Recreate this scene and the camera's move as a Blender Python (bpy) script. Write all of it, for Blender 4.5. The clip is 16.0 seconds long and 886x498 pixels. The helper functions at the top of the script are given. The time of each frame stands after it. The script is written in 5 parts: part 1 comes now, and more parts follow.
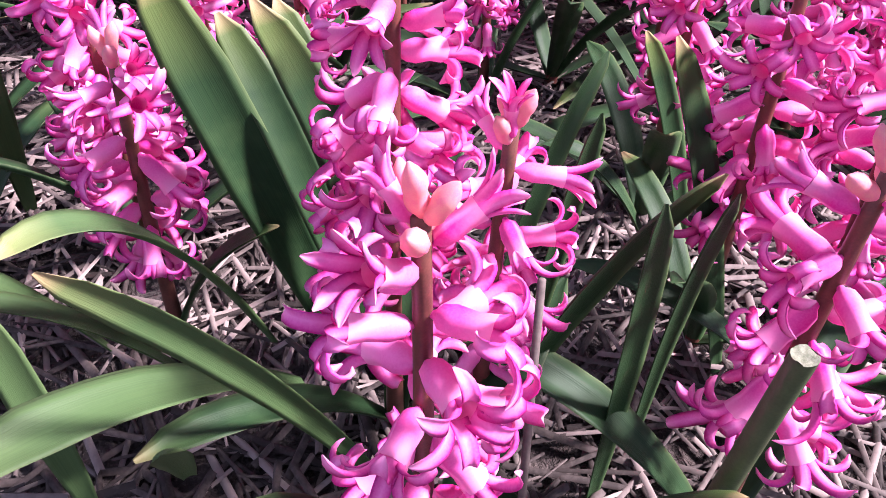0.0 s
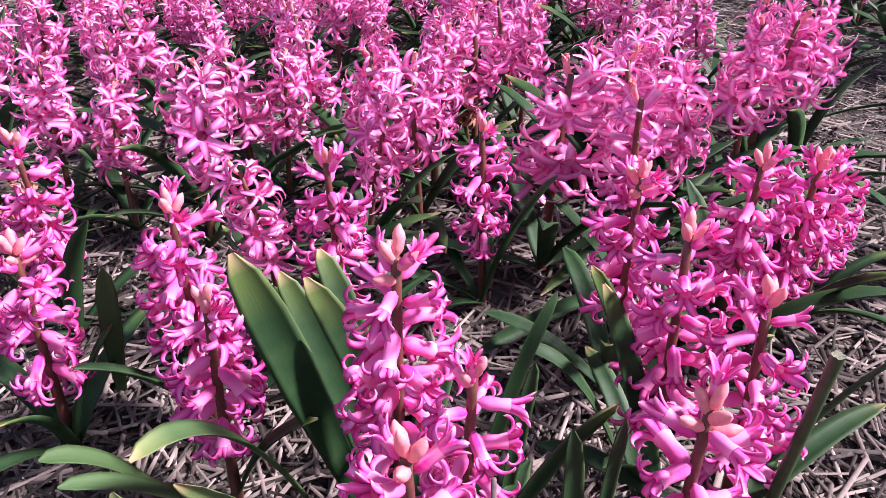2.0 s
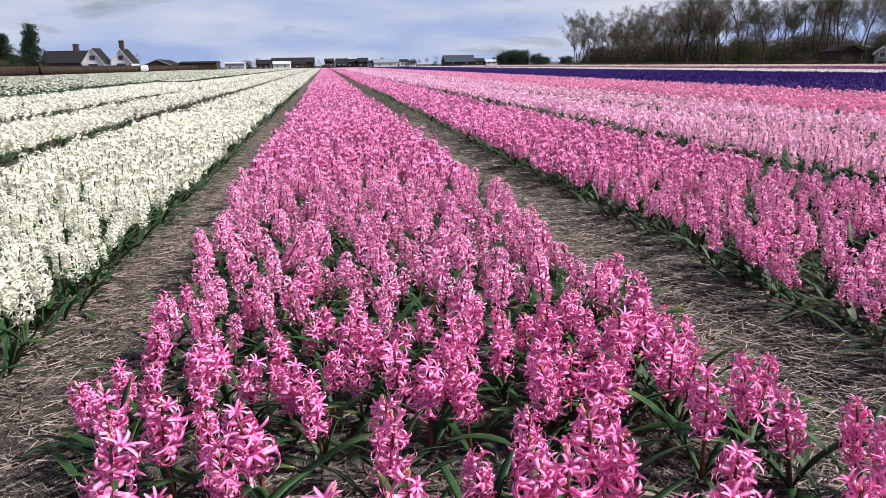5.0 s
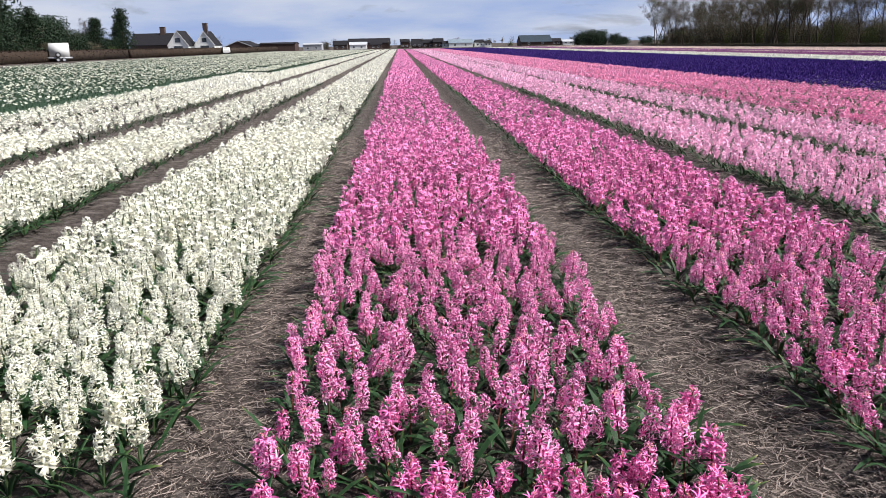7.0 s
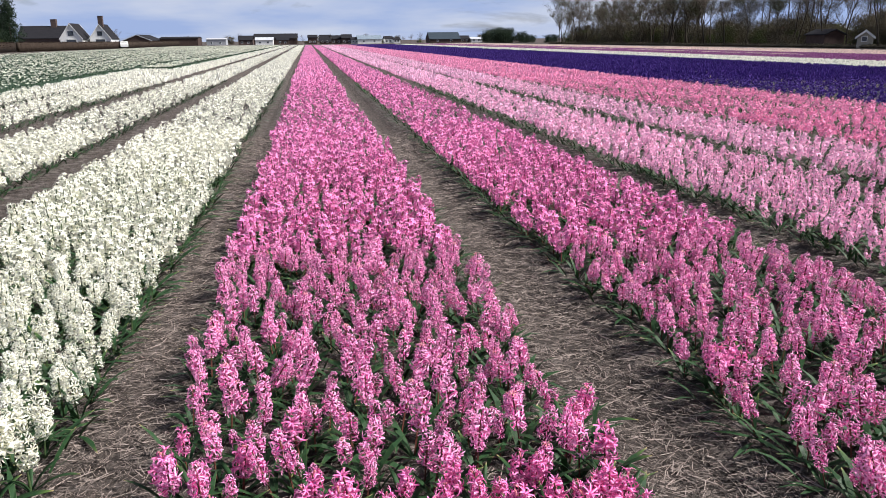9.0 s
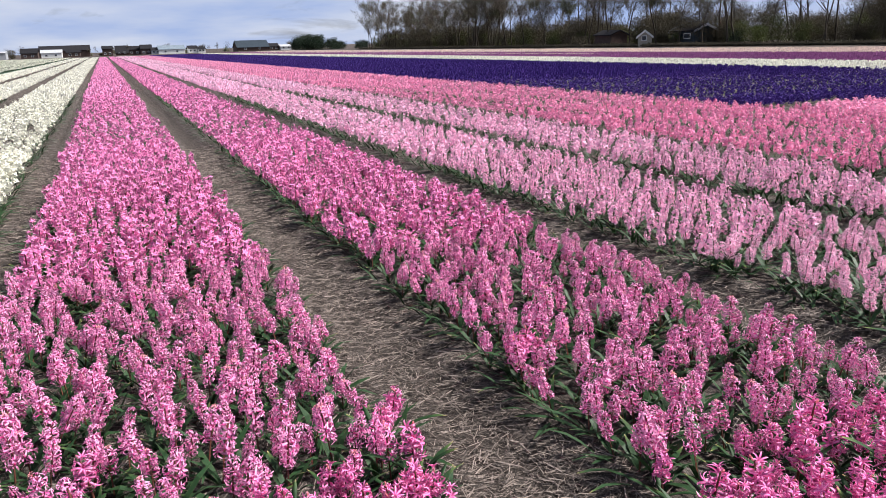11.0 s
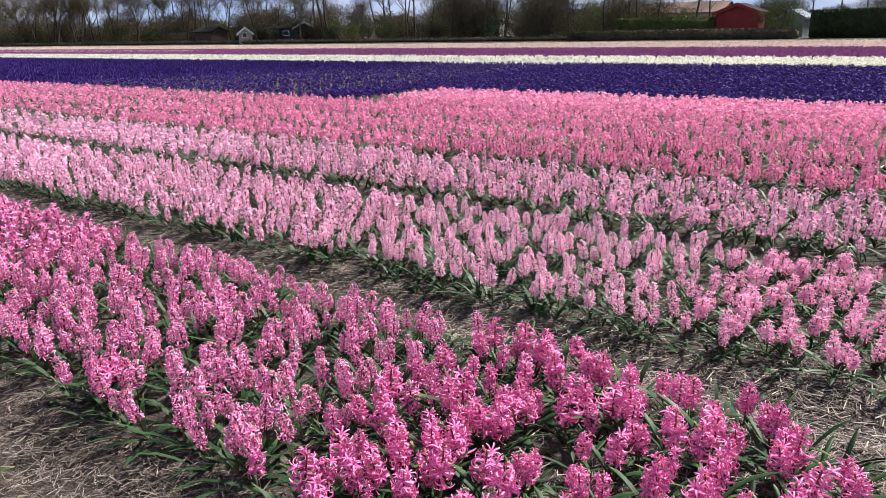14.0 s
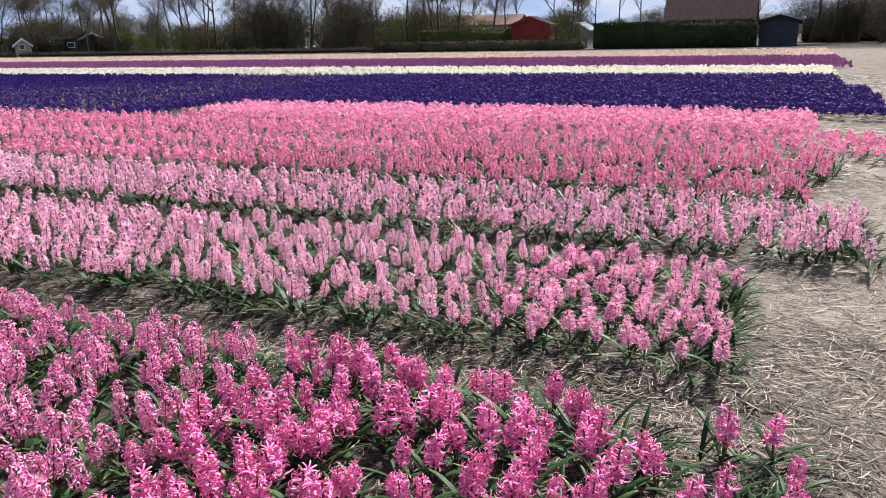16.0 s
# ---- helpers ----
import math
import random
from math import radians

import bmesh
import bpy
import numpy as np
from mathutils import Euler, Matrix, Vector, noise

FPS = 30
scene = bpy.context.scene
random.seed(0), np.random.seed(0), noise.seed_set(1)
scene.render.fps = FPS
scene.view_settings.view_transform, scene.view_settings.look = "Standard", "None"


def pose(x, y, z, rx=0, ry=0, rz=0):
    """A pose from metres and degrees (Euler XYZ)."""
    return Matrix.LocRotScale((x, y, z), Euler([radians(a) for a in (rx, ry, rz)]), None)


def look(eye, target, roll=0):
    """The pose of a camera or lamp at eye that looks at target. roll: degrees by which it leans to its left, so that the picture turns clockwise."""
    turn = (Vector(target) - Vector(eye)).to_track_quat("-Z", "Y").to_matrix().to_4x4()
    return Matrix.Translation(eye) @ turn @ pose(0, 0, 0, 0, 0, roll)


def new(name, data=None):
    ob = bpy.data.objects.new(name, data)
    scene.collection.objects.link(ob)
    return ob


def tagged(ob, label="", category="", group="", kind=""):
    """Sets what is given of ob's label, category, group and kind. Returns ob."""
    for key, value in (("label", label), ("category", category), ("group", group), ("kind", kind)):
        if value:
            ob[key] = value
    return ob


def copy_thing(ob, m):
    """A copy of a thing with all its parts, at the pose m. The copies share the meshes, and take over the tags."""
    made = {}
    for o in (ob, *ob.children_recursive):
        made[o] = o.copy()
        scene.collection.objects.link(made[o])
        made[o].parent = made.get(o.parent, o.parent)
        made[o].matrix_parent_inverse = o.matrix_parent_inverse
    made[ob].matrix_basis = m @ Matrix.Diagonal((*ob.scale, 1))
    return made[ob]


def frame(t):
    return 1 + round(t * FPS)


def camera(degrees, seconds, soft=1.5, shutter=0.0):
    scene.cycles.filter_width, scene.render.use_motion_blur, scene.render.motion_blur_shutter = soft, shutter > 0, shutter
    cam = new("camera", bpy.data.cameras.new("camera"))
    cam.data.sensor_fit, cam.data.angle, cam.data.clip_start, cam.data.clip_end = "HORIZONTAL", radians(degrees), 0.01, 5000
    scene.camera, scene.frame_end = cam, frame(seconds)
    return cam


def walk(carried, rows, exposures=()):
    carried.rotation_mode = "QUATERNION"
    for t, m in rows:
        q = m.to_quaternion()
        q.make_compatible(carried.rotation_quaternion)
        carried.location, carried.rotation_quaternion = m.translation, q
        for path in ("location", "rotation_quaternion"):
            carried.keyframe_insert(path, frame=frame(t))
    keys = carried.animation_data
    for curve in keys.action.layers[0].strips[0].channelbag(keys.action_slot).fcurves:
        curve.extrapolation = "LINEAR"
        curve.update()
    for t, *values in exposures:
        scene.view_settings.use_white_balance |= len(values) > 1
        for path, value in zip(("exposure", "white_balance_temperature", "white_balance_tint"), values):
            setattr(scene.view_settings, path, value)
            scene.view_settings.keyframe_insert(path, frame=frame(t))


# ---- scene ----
cam = camera(61.1, 16.0, soft=0.6)
PATH = [
    (0, (0.008, 0.017, 0.478), (0.456, 1.481, -0.808), 2.0),
    (0.5, (0.007, -0.018, 0.522), (0.443, 1.466, -0.746), 1.3),
    (1, (0.001, -0.05, 0.571), (0.425, 1.476, -0.65), 0.6),
    (1.5, (0.002, -0.079, 0.616), (0.419, 1.513, -0.521), 0.0),
    (2, (0.004, -0.093, 0.644), (0.424, 1.573, -0.381), -0.1),
    (2.5, (0.002, -0.086, 0.691), (0.427, 1.651, -0.204), -0.1),
    (3, (0.002, -0.075, 0.741), (0.434, 1.726, -0.015), -0.2),
    (3.5, (0.009, -0.059, 0.789), (0.437, 1.789, 0.157), -0.4),
    (4, (0.007, -0.043, 0.826), (0.412, 1.84, 0.288), -0.6),
    (4.5, (0.002, -0.033, 0.863), (0.357, 1.873, 0.372), -0.9),
    (5, (-0.016, 0.001, 1.018), (0.271, 1.921, 0.538), -1.0),
    (5.2, (-0.017, 0.007, 1.108), (0.24, 1.931, 0.623), -1.1),
    (7.3, (-0.049, 0.026, 1.674), (0.044, 1.952, 1.143), -1.2),
    (7.5, (-0.049, 0.02, 1.682), (0.054, 1.945, 1.149), -1.2),
    (8, (-0.033, 0.012, 1.693), (0.119, 1.932, 1.155), -0.8),
    (8.5, (-0.006, -0.004, 1.708), (0.22, 1.908, 1.167), -1.0),
    (8.7, (-0.003, -0.004, 1.702), (0.262, 1.903, 1.161), -0.8),
    (10.8, (0.125, -0.059, 1.72), (0.836, 1.733, 1.188), -1.9),
    (11, (0.135, -0.063, 1.723), (0.895, 1.708, 1.188), -1.9),
    (11.5, (0.169, -0.098, 1.726), (1.052, 1.613, 1.186), -2.1),
    (12, (0.21, -0.13, 1.725), (1.232, 1.499, 1.175), -2.0),
    (12.5, (0.253, -0.148, 1.719), (1.421, 1.376, 1.159), -1.7),
    (13, (0.304, -0.167, 1.712), (1.608, 1.238, 1.144), -1.4),
    (13.5, (0.325, -0.177, 1.712), (1.743, 1.112, 1.14), -1.3),
    (14, (0.341, -0.186, 1.712), (1.85, 0.996, 1.142), -1.5),
    (14.5, (0.354, -0.202, 1.703), (1.944, 0.874, 1.14), -1.55),
    (15, (0.364, -0.209, 1.702), (2.026, 0.753, 1.142), -1.5),
    (15.5, (0.39, -0.21, 1.691), (2.11, 0.646, 1.135), -1.4),
    (16, (0.403, -0.216, 1.691), (2.161, 0.562, 1.137), -1.35),
]
walk(cam, [(t, look(eye, target, roll)) for t, eye, target, roll in PATH], exposures=[(0.0, 1.67, 6050, 41), (1.0, 1.44, 6050, 39), (2.0, 1.23, 6050, 33), (3.0, 1.01, 6100, 25), (4.0, 0.76, 6300, 16), (8.0, 0.71, 6200, 12), (11.0, 0.81, 6300, 12), (14.0, 0.98, 6450, 10), (16.0, 1.04, 6500, 10)])

# ---- world, sun and exposure ----
SUN_AZ, SUN_EL = 105.0, 46.0          # degrees from the rows' direction to the east, and above the horizon
world = bpy.data.worlds.new("world")
scene.world = world
world.use_nodes = True
wt = world.node_tree
wt.nodes.clear()


def node(tree, kind, **values):
    n = tree.nodes.new(kind)
    for key, value in values.items():
        n.inputs[key].default_value = value
    return n


def link(tree, a, b):
    tree.links.new(a, b)


sky = wt.nodes.new("ShaderNodeTexSky")
sky.sky_type, sky.sun_disc = "NISHITA", False
sky.sun_elevation, sky.sun_rotation = radians(SUN_EL), radians(SUN_AZ)
sky.air_density, sky.dust_density = 1.0, 0.4
geo = wt.nodes.new("ShaderNodeTexCoord")
sep = wt.nodes.new("ShaderNodeSeparateXYZ")
link(wt, geo.outputs["Generated"], sep.inputs[0])
# cloud deck: the direction laid onto a flat layer, so that clouds shrink towards the horizon
deck = wt.nodes.new("ShaderNodeMath")
deck.operation = "MAXIMUM"
deck.inputs[1].default_value = 0.0
link(wt, sep.outputs["Z"], deck.inputs[0])
lift = wt.nodes.new("ShaderNodeMath")
lift.operation = "ADD"
lift.inputs[1].default_value = 0.16
link(wt, deck.outputs[0], lift.inputs[0])
over = wt.nodes.new("ShaderNodeVectorMath")
over.operation = "DIVIDE"
link(wt, geo.outputs["Generated"], over.inputs[0])
link(wt, lift.outputs[0], over.inputs[1])
puffs = node(wt, "ShaderNodeTexNoise", Scale=1.15, Detail=7.0, Roughness=0.55, Distortion=0.35)
link(wt, over.outputs[0], puffs.inputs["Vector"])
cover = wt.nodes.new("ShaderNodeValToRGB")
cover.color_ramp.elements[0].position, cover.color_ramp.elements[1].position = 0.20, 0.42
link(wt, puffs.outputs[0], cover.inputs[0])
tone = node(wt, "ShaderNodeTexNoise", Scale=0.8, Detail=5.0, Roughness=0.5)
link(wt, over.outputs[0], tone.inputs["Vector"])
cloud = wt.nodes.new("ShaderNodeValToRGB")
cloud.color_ramp.elements[0].position, cloud.color_ramp.elements[0].color = 0.38, (0.50, 0.64, 0.98, 1)
cloud.color_ramp.elements[1].position, cloud.color_ramp.elements[1].color = 0.64, (0.90, 0.95, 1.06, 1)
link(wt, tone.outputs[0], cloud.inputs[0])
# brighter near the horizon; the unseen sky overhead is dimmed to cut fill light
rise = wt.nodes.new("ShaderNodeMapRange")
rise.inputs["From Min"].default_value, rise.inputs["From Max"].default_value = 0.10, 0.75
rise.inputs["To Min"].default_value, rise.inputs["To Max"].default_value = 2.35, 1.05
link(wt, sep.outputs["Z"], rise.inputs["Value"])
lit = wt.nodes.new("ShaderNodeVectorMath")
lit.operation = "MULTIPLY"
link(wt, cloud.outputs[0], lit.inputs[0])
link(wt, rise.outputs[0], lit.inputs[1])
blue = wt.nodes.new("ShaderNodeVectorMath")
blue.operation = "SCALE"
blue.inputs["Scale"].default_value = 0.10
link(wt, sky.outputs[0], blue.inputs[0])
mixed = wt.nodes.new("ShaderNodeMix")
mixed.data_type = "RGBA"
link(wt, cover.outputs[0], mixed.inputs["Factor"])
link(wt, blue.outputs[0], mixed.inputs["A"])
link(wt, lit.outputs[0], mixed.inputs["B"])
backdrop = node(wt, "ShaderNodeBackground", Strength=0.186)
link(wt, mixed.outputs["Result"], backdrop.inputs["Color"])
link(wt, backdrop.outputs[0], wt.nodes.new("ShaderNodeOutputWorld").inputs[0])

sun = new("sun", bpy.data.lights.new("sun", "SUN"))
sun.data.energy, sun.data.angle, sun.data.color = 5.0, radians(9), (1.0, 0.955, 0.89)
_a, _e = radians(SUN_AZ), radians(SUN_EL)
sun.matrix_world = look((0, 0, 30), Vector((0, 0, 30)) - Vector((math.sin(_a) * math.cos(_e), math.cos(_a) * math.cos(_e), math.sin(_e))))


# ---- materials ----
def material(name, rough=0.6, spec=0.3, sheen=0.0):
    m = bpy.data.materials.new(name)
    m.use_nodes = True
    b = m.node_tree.nodes["Principled BSDF"]
    b.inputs["Roughness"].default_value = rough
    b.inputs["Specular IOR Level"].default_value = spec
    b.inputs["Sheen Weight"].default_value = sheen
    return m, m.node_tree, b


def mix(t, fac, a, b, blend="MIX"):
    n = t.nodes.new("ShaderNodeMix")
    n.data_type, n.blend_type = "RGBA", blend
    for key, value in (("Factor", fac), ("A", a), ("B", b)):
        s = [i for i in n.inputs if i.name == key and (key == "Factor" and i.type == "VALUE" or key != "Factor" and i.type == "RGBA")][0]
        if isinstance(value, (int, float)):
            s.default_value = value
        elif isinstance(value, tuple):
            s.default_value = (*value[:3], 1)
        else:
            link(t, value, s)
    return [o for o in n.outputs if o.type == "RGBA"][0]


def math_node(t, op, a, b=0.0, clamp=False):
    n = t.nodes.new("ShaderNodeMath")
    n.operation, n.use_clamp = op, clamp
    for i, value in enumerate((a, b)):
        if isinstance(value, (int, float)):
            n.inputs[i].default_value = value
        else:
            link(t, value, n.inputs[i])
    return n.outputs[0]


def noise_of(t, scale, detail=3.0, rough=0.5, vector=None, distort=0.0):
    n = node(t, "ShaderNodeTexNoise", Scale=scale, Detail=detail, Roughness=rough, Distortion=distort)
    link(t, vector if vector is not None else place_of(t), n.inputs["Vector"])
    return n.outputs[0]


def place_of(t):
    """World place: the same grain on every copy would show."""
    return t.nodes.new("ShaderNodeNewGeometry").outputs["Position"]


def spread(t, value, lo, hi):
    n = t.nodes.new("ShaderNodeMapRange")
    n.inputs["From Min"].default_value, n.inputs["From Max"].default_value = lo, hi
    link(t, value, n.inputs["Value"])
    return n.outputs[0]


def bump(t, b, height, strength=0.3, distance=0.01):
    n = node(t, "ShaderNodeBump", Strength=strength, Distance=distance)
    link(t, height, n.inputs["Height"])
    link(t, n.outputs[0], b.inputs["Normal"])


def thin(t, b, colour, share):
    """Lets part of the light through, as petals and leaves do."""
    tr = t.nodes.new("ShaderNodeBsdfTranslucent")
    link(t, colour, tr.inputs["Color"])
    mx = node(t, "ShaderNodeMixShader", Fac=share)
    link(t, b.outputs[0], mx.inputs[1])
    link(t, tr.outputs[0], mx.inputs[2])
    link(t, mx.outputs[0], t.nodes["Material Output"].inputs["Surface"])


def petal_material(name, middle, rim, tip, share=0.14, gloss=0.12):
    """Petal: pale along the middle, deep at the rims, tinted tip; differs from plant to plant and floret to floret."""
    m, t, b = material(name, 0.55, gloss, 0.0)
    uv = t.nodes.new("ShaderNodeUVMap")
    s = t.nodes.new("ShaderNodeSeparateXYZ")
    link(t, uv.outputs[0], s.inputs[0])
    off = math_node(t, "ABSOLUTE", math_node(t, "SUBTRACT", math_node(t, "MULTIPLY", s.outputs["X"], 2.0), 1.0))
    edge = math_node(t, "POWER", off, 1.0)
    streak = noise_of(t, 900.0, 2.0)
    edge = math_node(t, "ADD", edge, math_node(t, "MULTIPLY_ADD", streak, 0.5))
    edge.node.inputs[1].links[0].from_node.inputs[2].default_value = -0.25
    edge.node.use_clamp = True
    c = mix(t, edge, middle, rim)
    # tip tint, raised further to carry sunlit highlights in the colour
    c = mix(t, math_node(t, "MULTIPLY", spread(t, s.outputs["Y"], 0.66, 1.0), 0.58), c, tip)
    base = math_node(t, "SUBTRACT", 1.0, spread(t, s.outputs["Y"], 0.0, 0.32))
    c = mix(t, math_node(t, "MULTIPLY", base, 0.3), c, rim)
    obj = t.nodes.new("ShaderNodeObjectInfo").outputs["Random"]
    isl = t.nodes.new("ShaderNodeNewGeometry").outputs["Random Per Island"]
    patch = noise_of(t, 5.0, 2.0)
    # the wide brightness swing per petal also stands in for light and shade
    v = math_node(t, "ADD", math_node(t, "MULTIPLY", obj, 0.12), math_node(t, "MULTIPLY", isl, 0.84))
    v = math_node(t, "ADD", v, math_node(t, "MULTIPLY", patch, 0.34))
    v = math_node(t, "MINIMUM", v, 0.70)
    hs = node(t, "ShaderNodeHueSaturation", Saturation=1.0)
    link(t, c, hs.inputs["Color"])
    link(t, math_node(t, "ADD", v, 0.38), hs.inputs["Value"])
    link(t, math_node(t, "MULTIPLY_ADD", isl, 0.016), hs.inputs["Hue"])
    hs.inputs["Hue"].links[0].from_node.inputs[2].default_value = 0.492
    link(t, hs.outputs[0], b.inputs["Base Color"])
    bump(t, b, streak, 0.12, 0.0005)
    thin(t, b, hs.outputs[0], share)
    return m


PETAL = {
    "hot": petal_material("petal_hot_pink", (0.94, 0.40, 0.67), (0.68, 0.064, 0.315), (0.98, 0.68, 0.82)),
    # same flower as hot, deepened for the nearest plants to offset the exposure
    "deep": petal_material("petal_deep_pink", (0.91, 0.245, 0.565), (0.69, 0.034, 0.295), (0.96, 0.47, 0.66)),
    "full": petal_material("petal_full_pink", (0.94, 0.40, 0.67), (0.69, 0.050, 0.31), (0.98, 0.73, 0.85)),
    "light": petal_material("petal_light_pink", (0.99, 0.68, 0.84), (0.90, 0.27, 0.53), (1.0, 0.84, 0.88), 0.30, 0.06),
    "coral": petal_material("petal_coral_pink", (0.96, 0.46, 0.66), (0.80, 0.11, 0.33), (0.98, 0.66, 0.80), 0.26, 0.06),
    "rose": petal_material("petal_rose_pink", (0.97, 0.53, 0.70), (0.82, 0.16, 0.40), (0.98, 0.69, 0.81), 0.26, 0.06),
    "white": petal_material("petal_white", (0.91, 0.90, 0.83), (0.83, 0.80, 0.60), (0.89, 0.87, 0.72), 0.30),
    "blue": petal_material("petal_violet_blue", (0.080, 0.044, 0.24), (0.034, 0.016, 0.12), (0.085, 0.048, 0.24), 0.12, 0.03),
    "purple": petal_material("petal_purple", (0.42, 0.16, 0.36), (0.24, 0.065, 0.20), (0.44, 0.18, 0.36), 0.1),
    "pale": petal_material("petal_pale_peach", (0.92, 0.76, 0.68), (0.86, 0.62, 0.54), (0.92, 0.80, 0.70)),
}


def plain(name, lo, hi, scale=40.0, rough=0.6, spec=0.3, relief=0.2, fine=None, share=0.0, depth=0.004):
    """A surface that wanders between two colours at two scales, with a fine relief."""
    m, t, b = material(name, rough, spec)
    big = noise_of(t, scale, 4.0, 0.6)
    small = noise_of(t, fine or scale * 9.0, 3.0, 0.6)
    f = math_node(t, "ADD", math_node(t, "MULTIPLY", big, 0.65), math_node(t, "MULTIPLY", small, 0.35))
    c = mix(t, spread(t, f, 0.34, 0.66), lo, hi)
    isl = t.nodes.new("ShaderNodeNewGeometry").outputs["Random Per Island"]
    obj = t.nodes.new("ShaderNodeObjectInfo").outputs["Random"]
    hs = node(t, "ShaderNodeHueSaturation")
    link(t, c, hs.inputs["Color"])
    v = math_node(t, "ADD", math_node(t, "MULTIPLY", isl, 0.3), math_node(t, "MULTIPLY", obj, 0.14))
    link(t, math_node(t, "ADD", v, 0.78), hs.inputs["Value"])
    link(t, hs.outputs[0], b.inputs["Base Color"])
    if relief:
        bump(t, b, small, relief, depth)
    if share:
        thin(t, b, hs.outputs[0], share)
    return m


def leaf_material(name="leaf", dark=(0.009, 0.032, 0.012), light=(0.026, 0.067, 0.023), tip=(0.19, 0.26, 0.06)):
    """Strap leaf: dark blue-green with fine lengthwise veins, yellower towards the tip and rims."""
    m, t, b = material(name, 0.52, 0.2)
    uv = t.nodes.new("ShaderNodeUVMap")
    s = t.nodes.new("ShaderNodeSeparateXYZ")
    link(t, uv.outputs[0], s.inputs[0])
    squeeze = t.nodes.new("ShaderNodeMapping")
    squeeze.inputs["Scale"].default_value = (60.0, 1.5, 1.0)
    link(t, uv.outputs[0], squeeze.inputs["Vector"])
    vein = noise_of(t, 1.0, 2.0, 0.5, squeeze.outputs[0])
    blotch = noise_of(t, 45.0, 4.0, 0.6)
    c = mix(t, vein, dark, light)
    c = mix(t, math_node(t, "MULTIPLY", spread(t, blotch, 0.45, 0.75), 0.3), c, (0.055, 0.105, 0.036))
    isl = t.nodes.new("ShaderNodeNewGeometry").outputs["Random Per Island"]
    obj = t.nodes.new("ShaderNodeObjectInfo").outputs["Random"]
    who = math_node(t, "FRACT", math_node(t, "ADD", isl, obj))
    tipf = math_node(t, "MULTIPLY", spread(t, s.outputs["Y"], 0.76, 1.05), spread(t, who, 0.5, 1.0))
    c = mix(t, math_node(t, "MULTIPLY", tipf, 0.75), c, tip)
    off = math_node(t, "ABSOLUTE", math_node(t, "SUBTRACT", math_node(t, "MULTIPLY", s.outputs["X"], 2.0), 1.0))
    c = mix(t, math_node(t, "MULTIPLY", math_node(t, "POWER", off, 14.0), 0.5), c, (0.16, 0.22, 0.09))
    burn = math_node(t, "MULTIPLY", spread(t, s.outputs["Y"], 0.93, 1.0), spread(t, who, 0.55, 0.7))
    c = mix(t, burn, c, (0.42, 0.32, 0.16))
    link(t, c, b.inputs["Base Color"])
    bump(t, b, vein, 0.25, 0.0012)
    thin(t, b, c, 0.05)
    return m


LEAF = leaf_material()
# leaf with pale tips; its lighter blade has sunlight painted into the colour
PALE_LEAF = leaf_material("pale_sunlit_leaf", (0.034, 0.078, 0.028), (0.085, 0.155, 0.052), (0.36, 0.40, 0.14))
BUD = plain("bud", (0.82, 0.25, 0.36), (0.86, 0.42, 0.36), 220.0, 0.5, 0.35, 0.1, share=0.25, depth=0.0006)
SPENT = plain("spent_floret", (0.34, 0.12, 0.085), (0.58, 0.28, 0.20), 160.0, 0.8, 0.1, 0.3, share=0.15, depth=0.001)
STEM = plain("stem", (0.085, 0.030, 0.022), (0.16, 0.055, 0.038), 90.0, 0.45, 0.4, 0.15, depth=0.0008)
GREEN_STEM = plain("green_stem", (0.030, 0.055, 0.018), (0.060, 0.090, 0.034), 90.0, 0.45, 0.4, 0.15, depth=0.0008)
CUT = plain("cut_stem", (0.10, 0.12, 0.07), (0.27, 0.28, 0.20), 500.0, 0.7, 0.2, 0.4, depth=0.001)


def straw_material(name, dark, pale):
    """Dry straw: each piece from dark and moist to bleached, streaked along."""
    m, t, b = material(name, 0.7, 0.2)
    isl = t.nodes.new("ShaderNodeNewGeometry").outputs["Random Per Island"]
    streak = noise_of(t, 160.0, 3.0, 0.6)
    f = math_node(t, "ADD", math_node(t, "POWER", isl, 2.2), math_node(t, "MULTIPLY_ADD", streak, 0.5), True)
    f.node.inputs[1].links[0].from_node.inputs[2].default_value = -0.25
    c = mix(t, f, dark, pale)
    link(t, c, b.inputs["Base Color"])
    bump(t, b, streak, 0.3, 0.001)
    return m


STRAW = straw_material("straw", (0.034, 0.027, 0.023), (0.345, 0.283, 0.247))
PALE_STRAW = straw_material("bleached_straw", (0.065, 0.052, 0.045), (0.56, 0.475, 0.415))


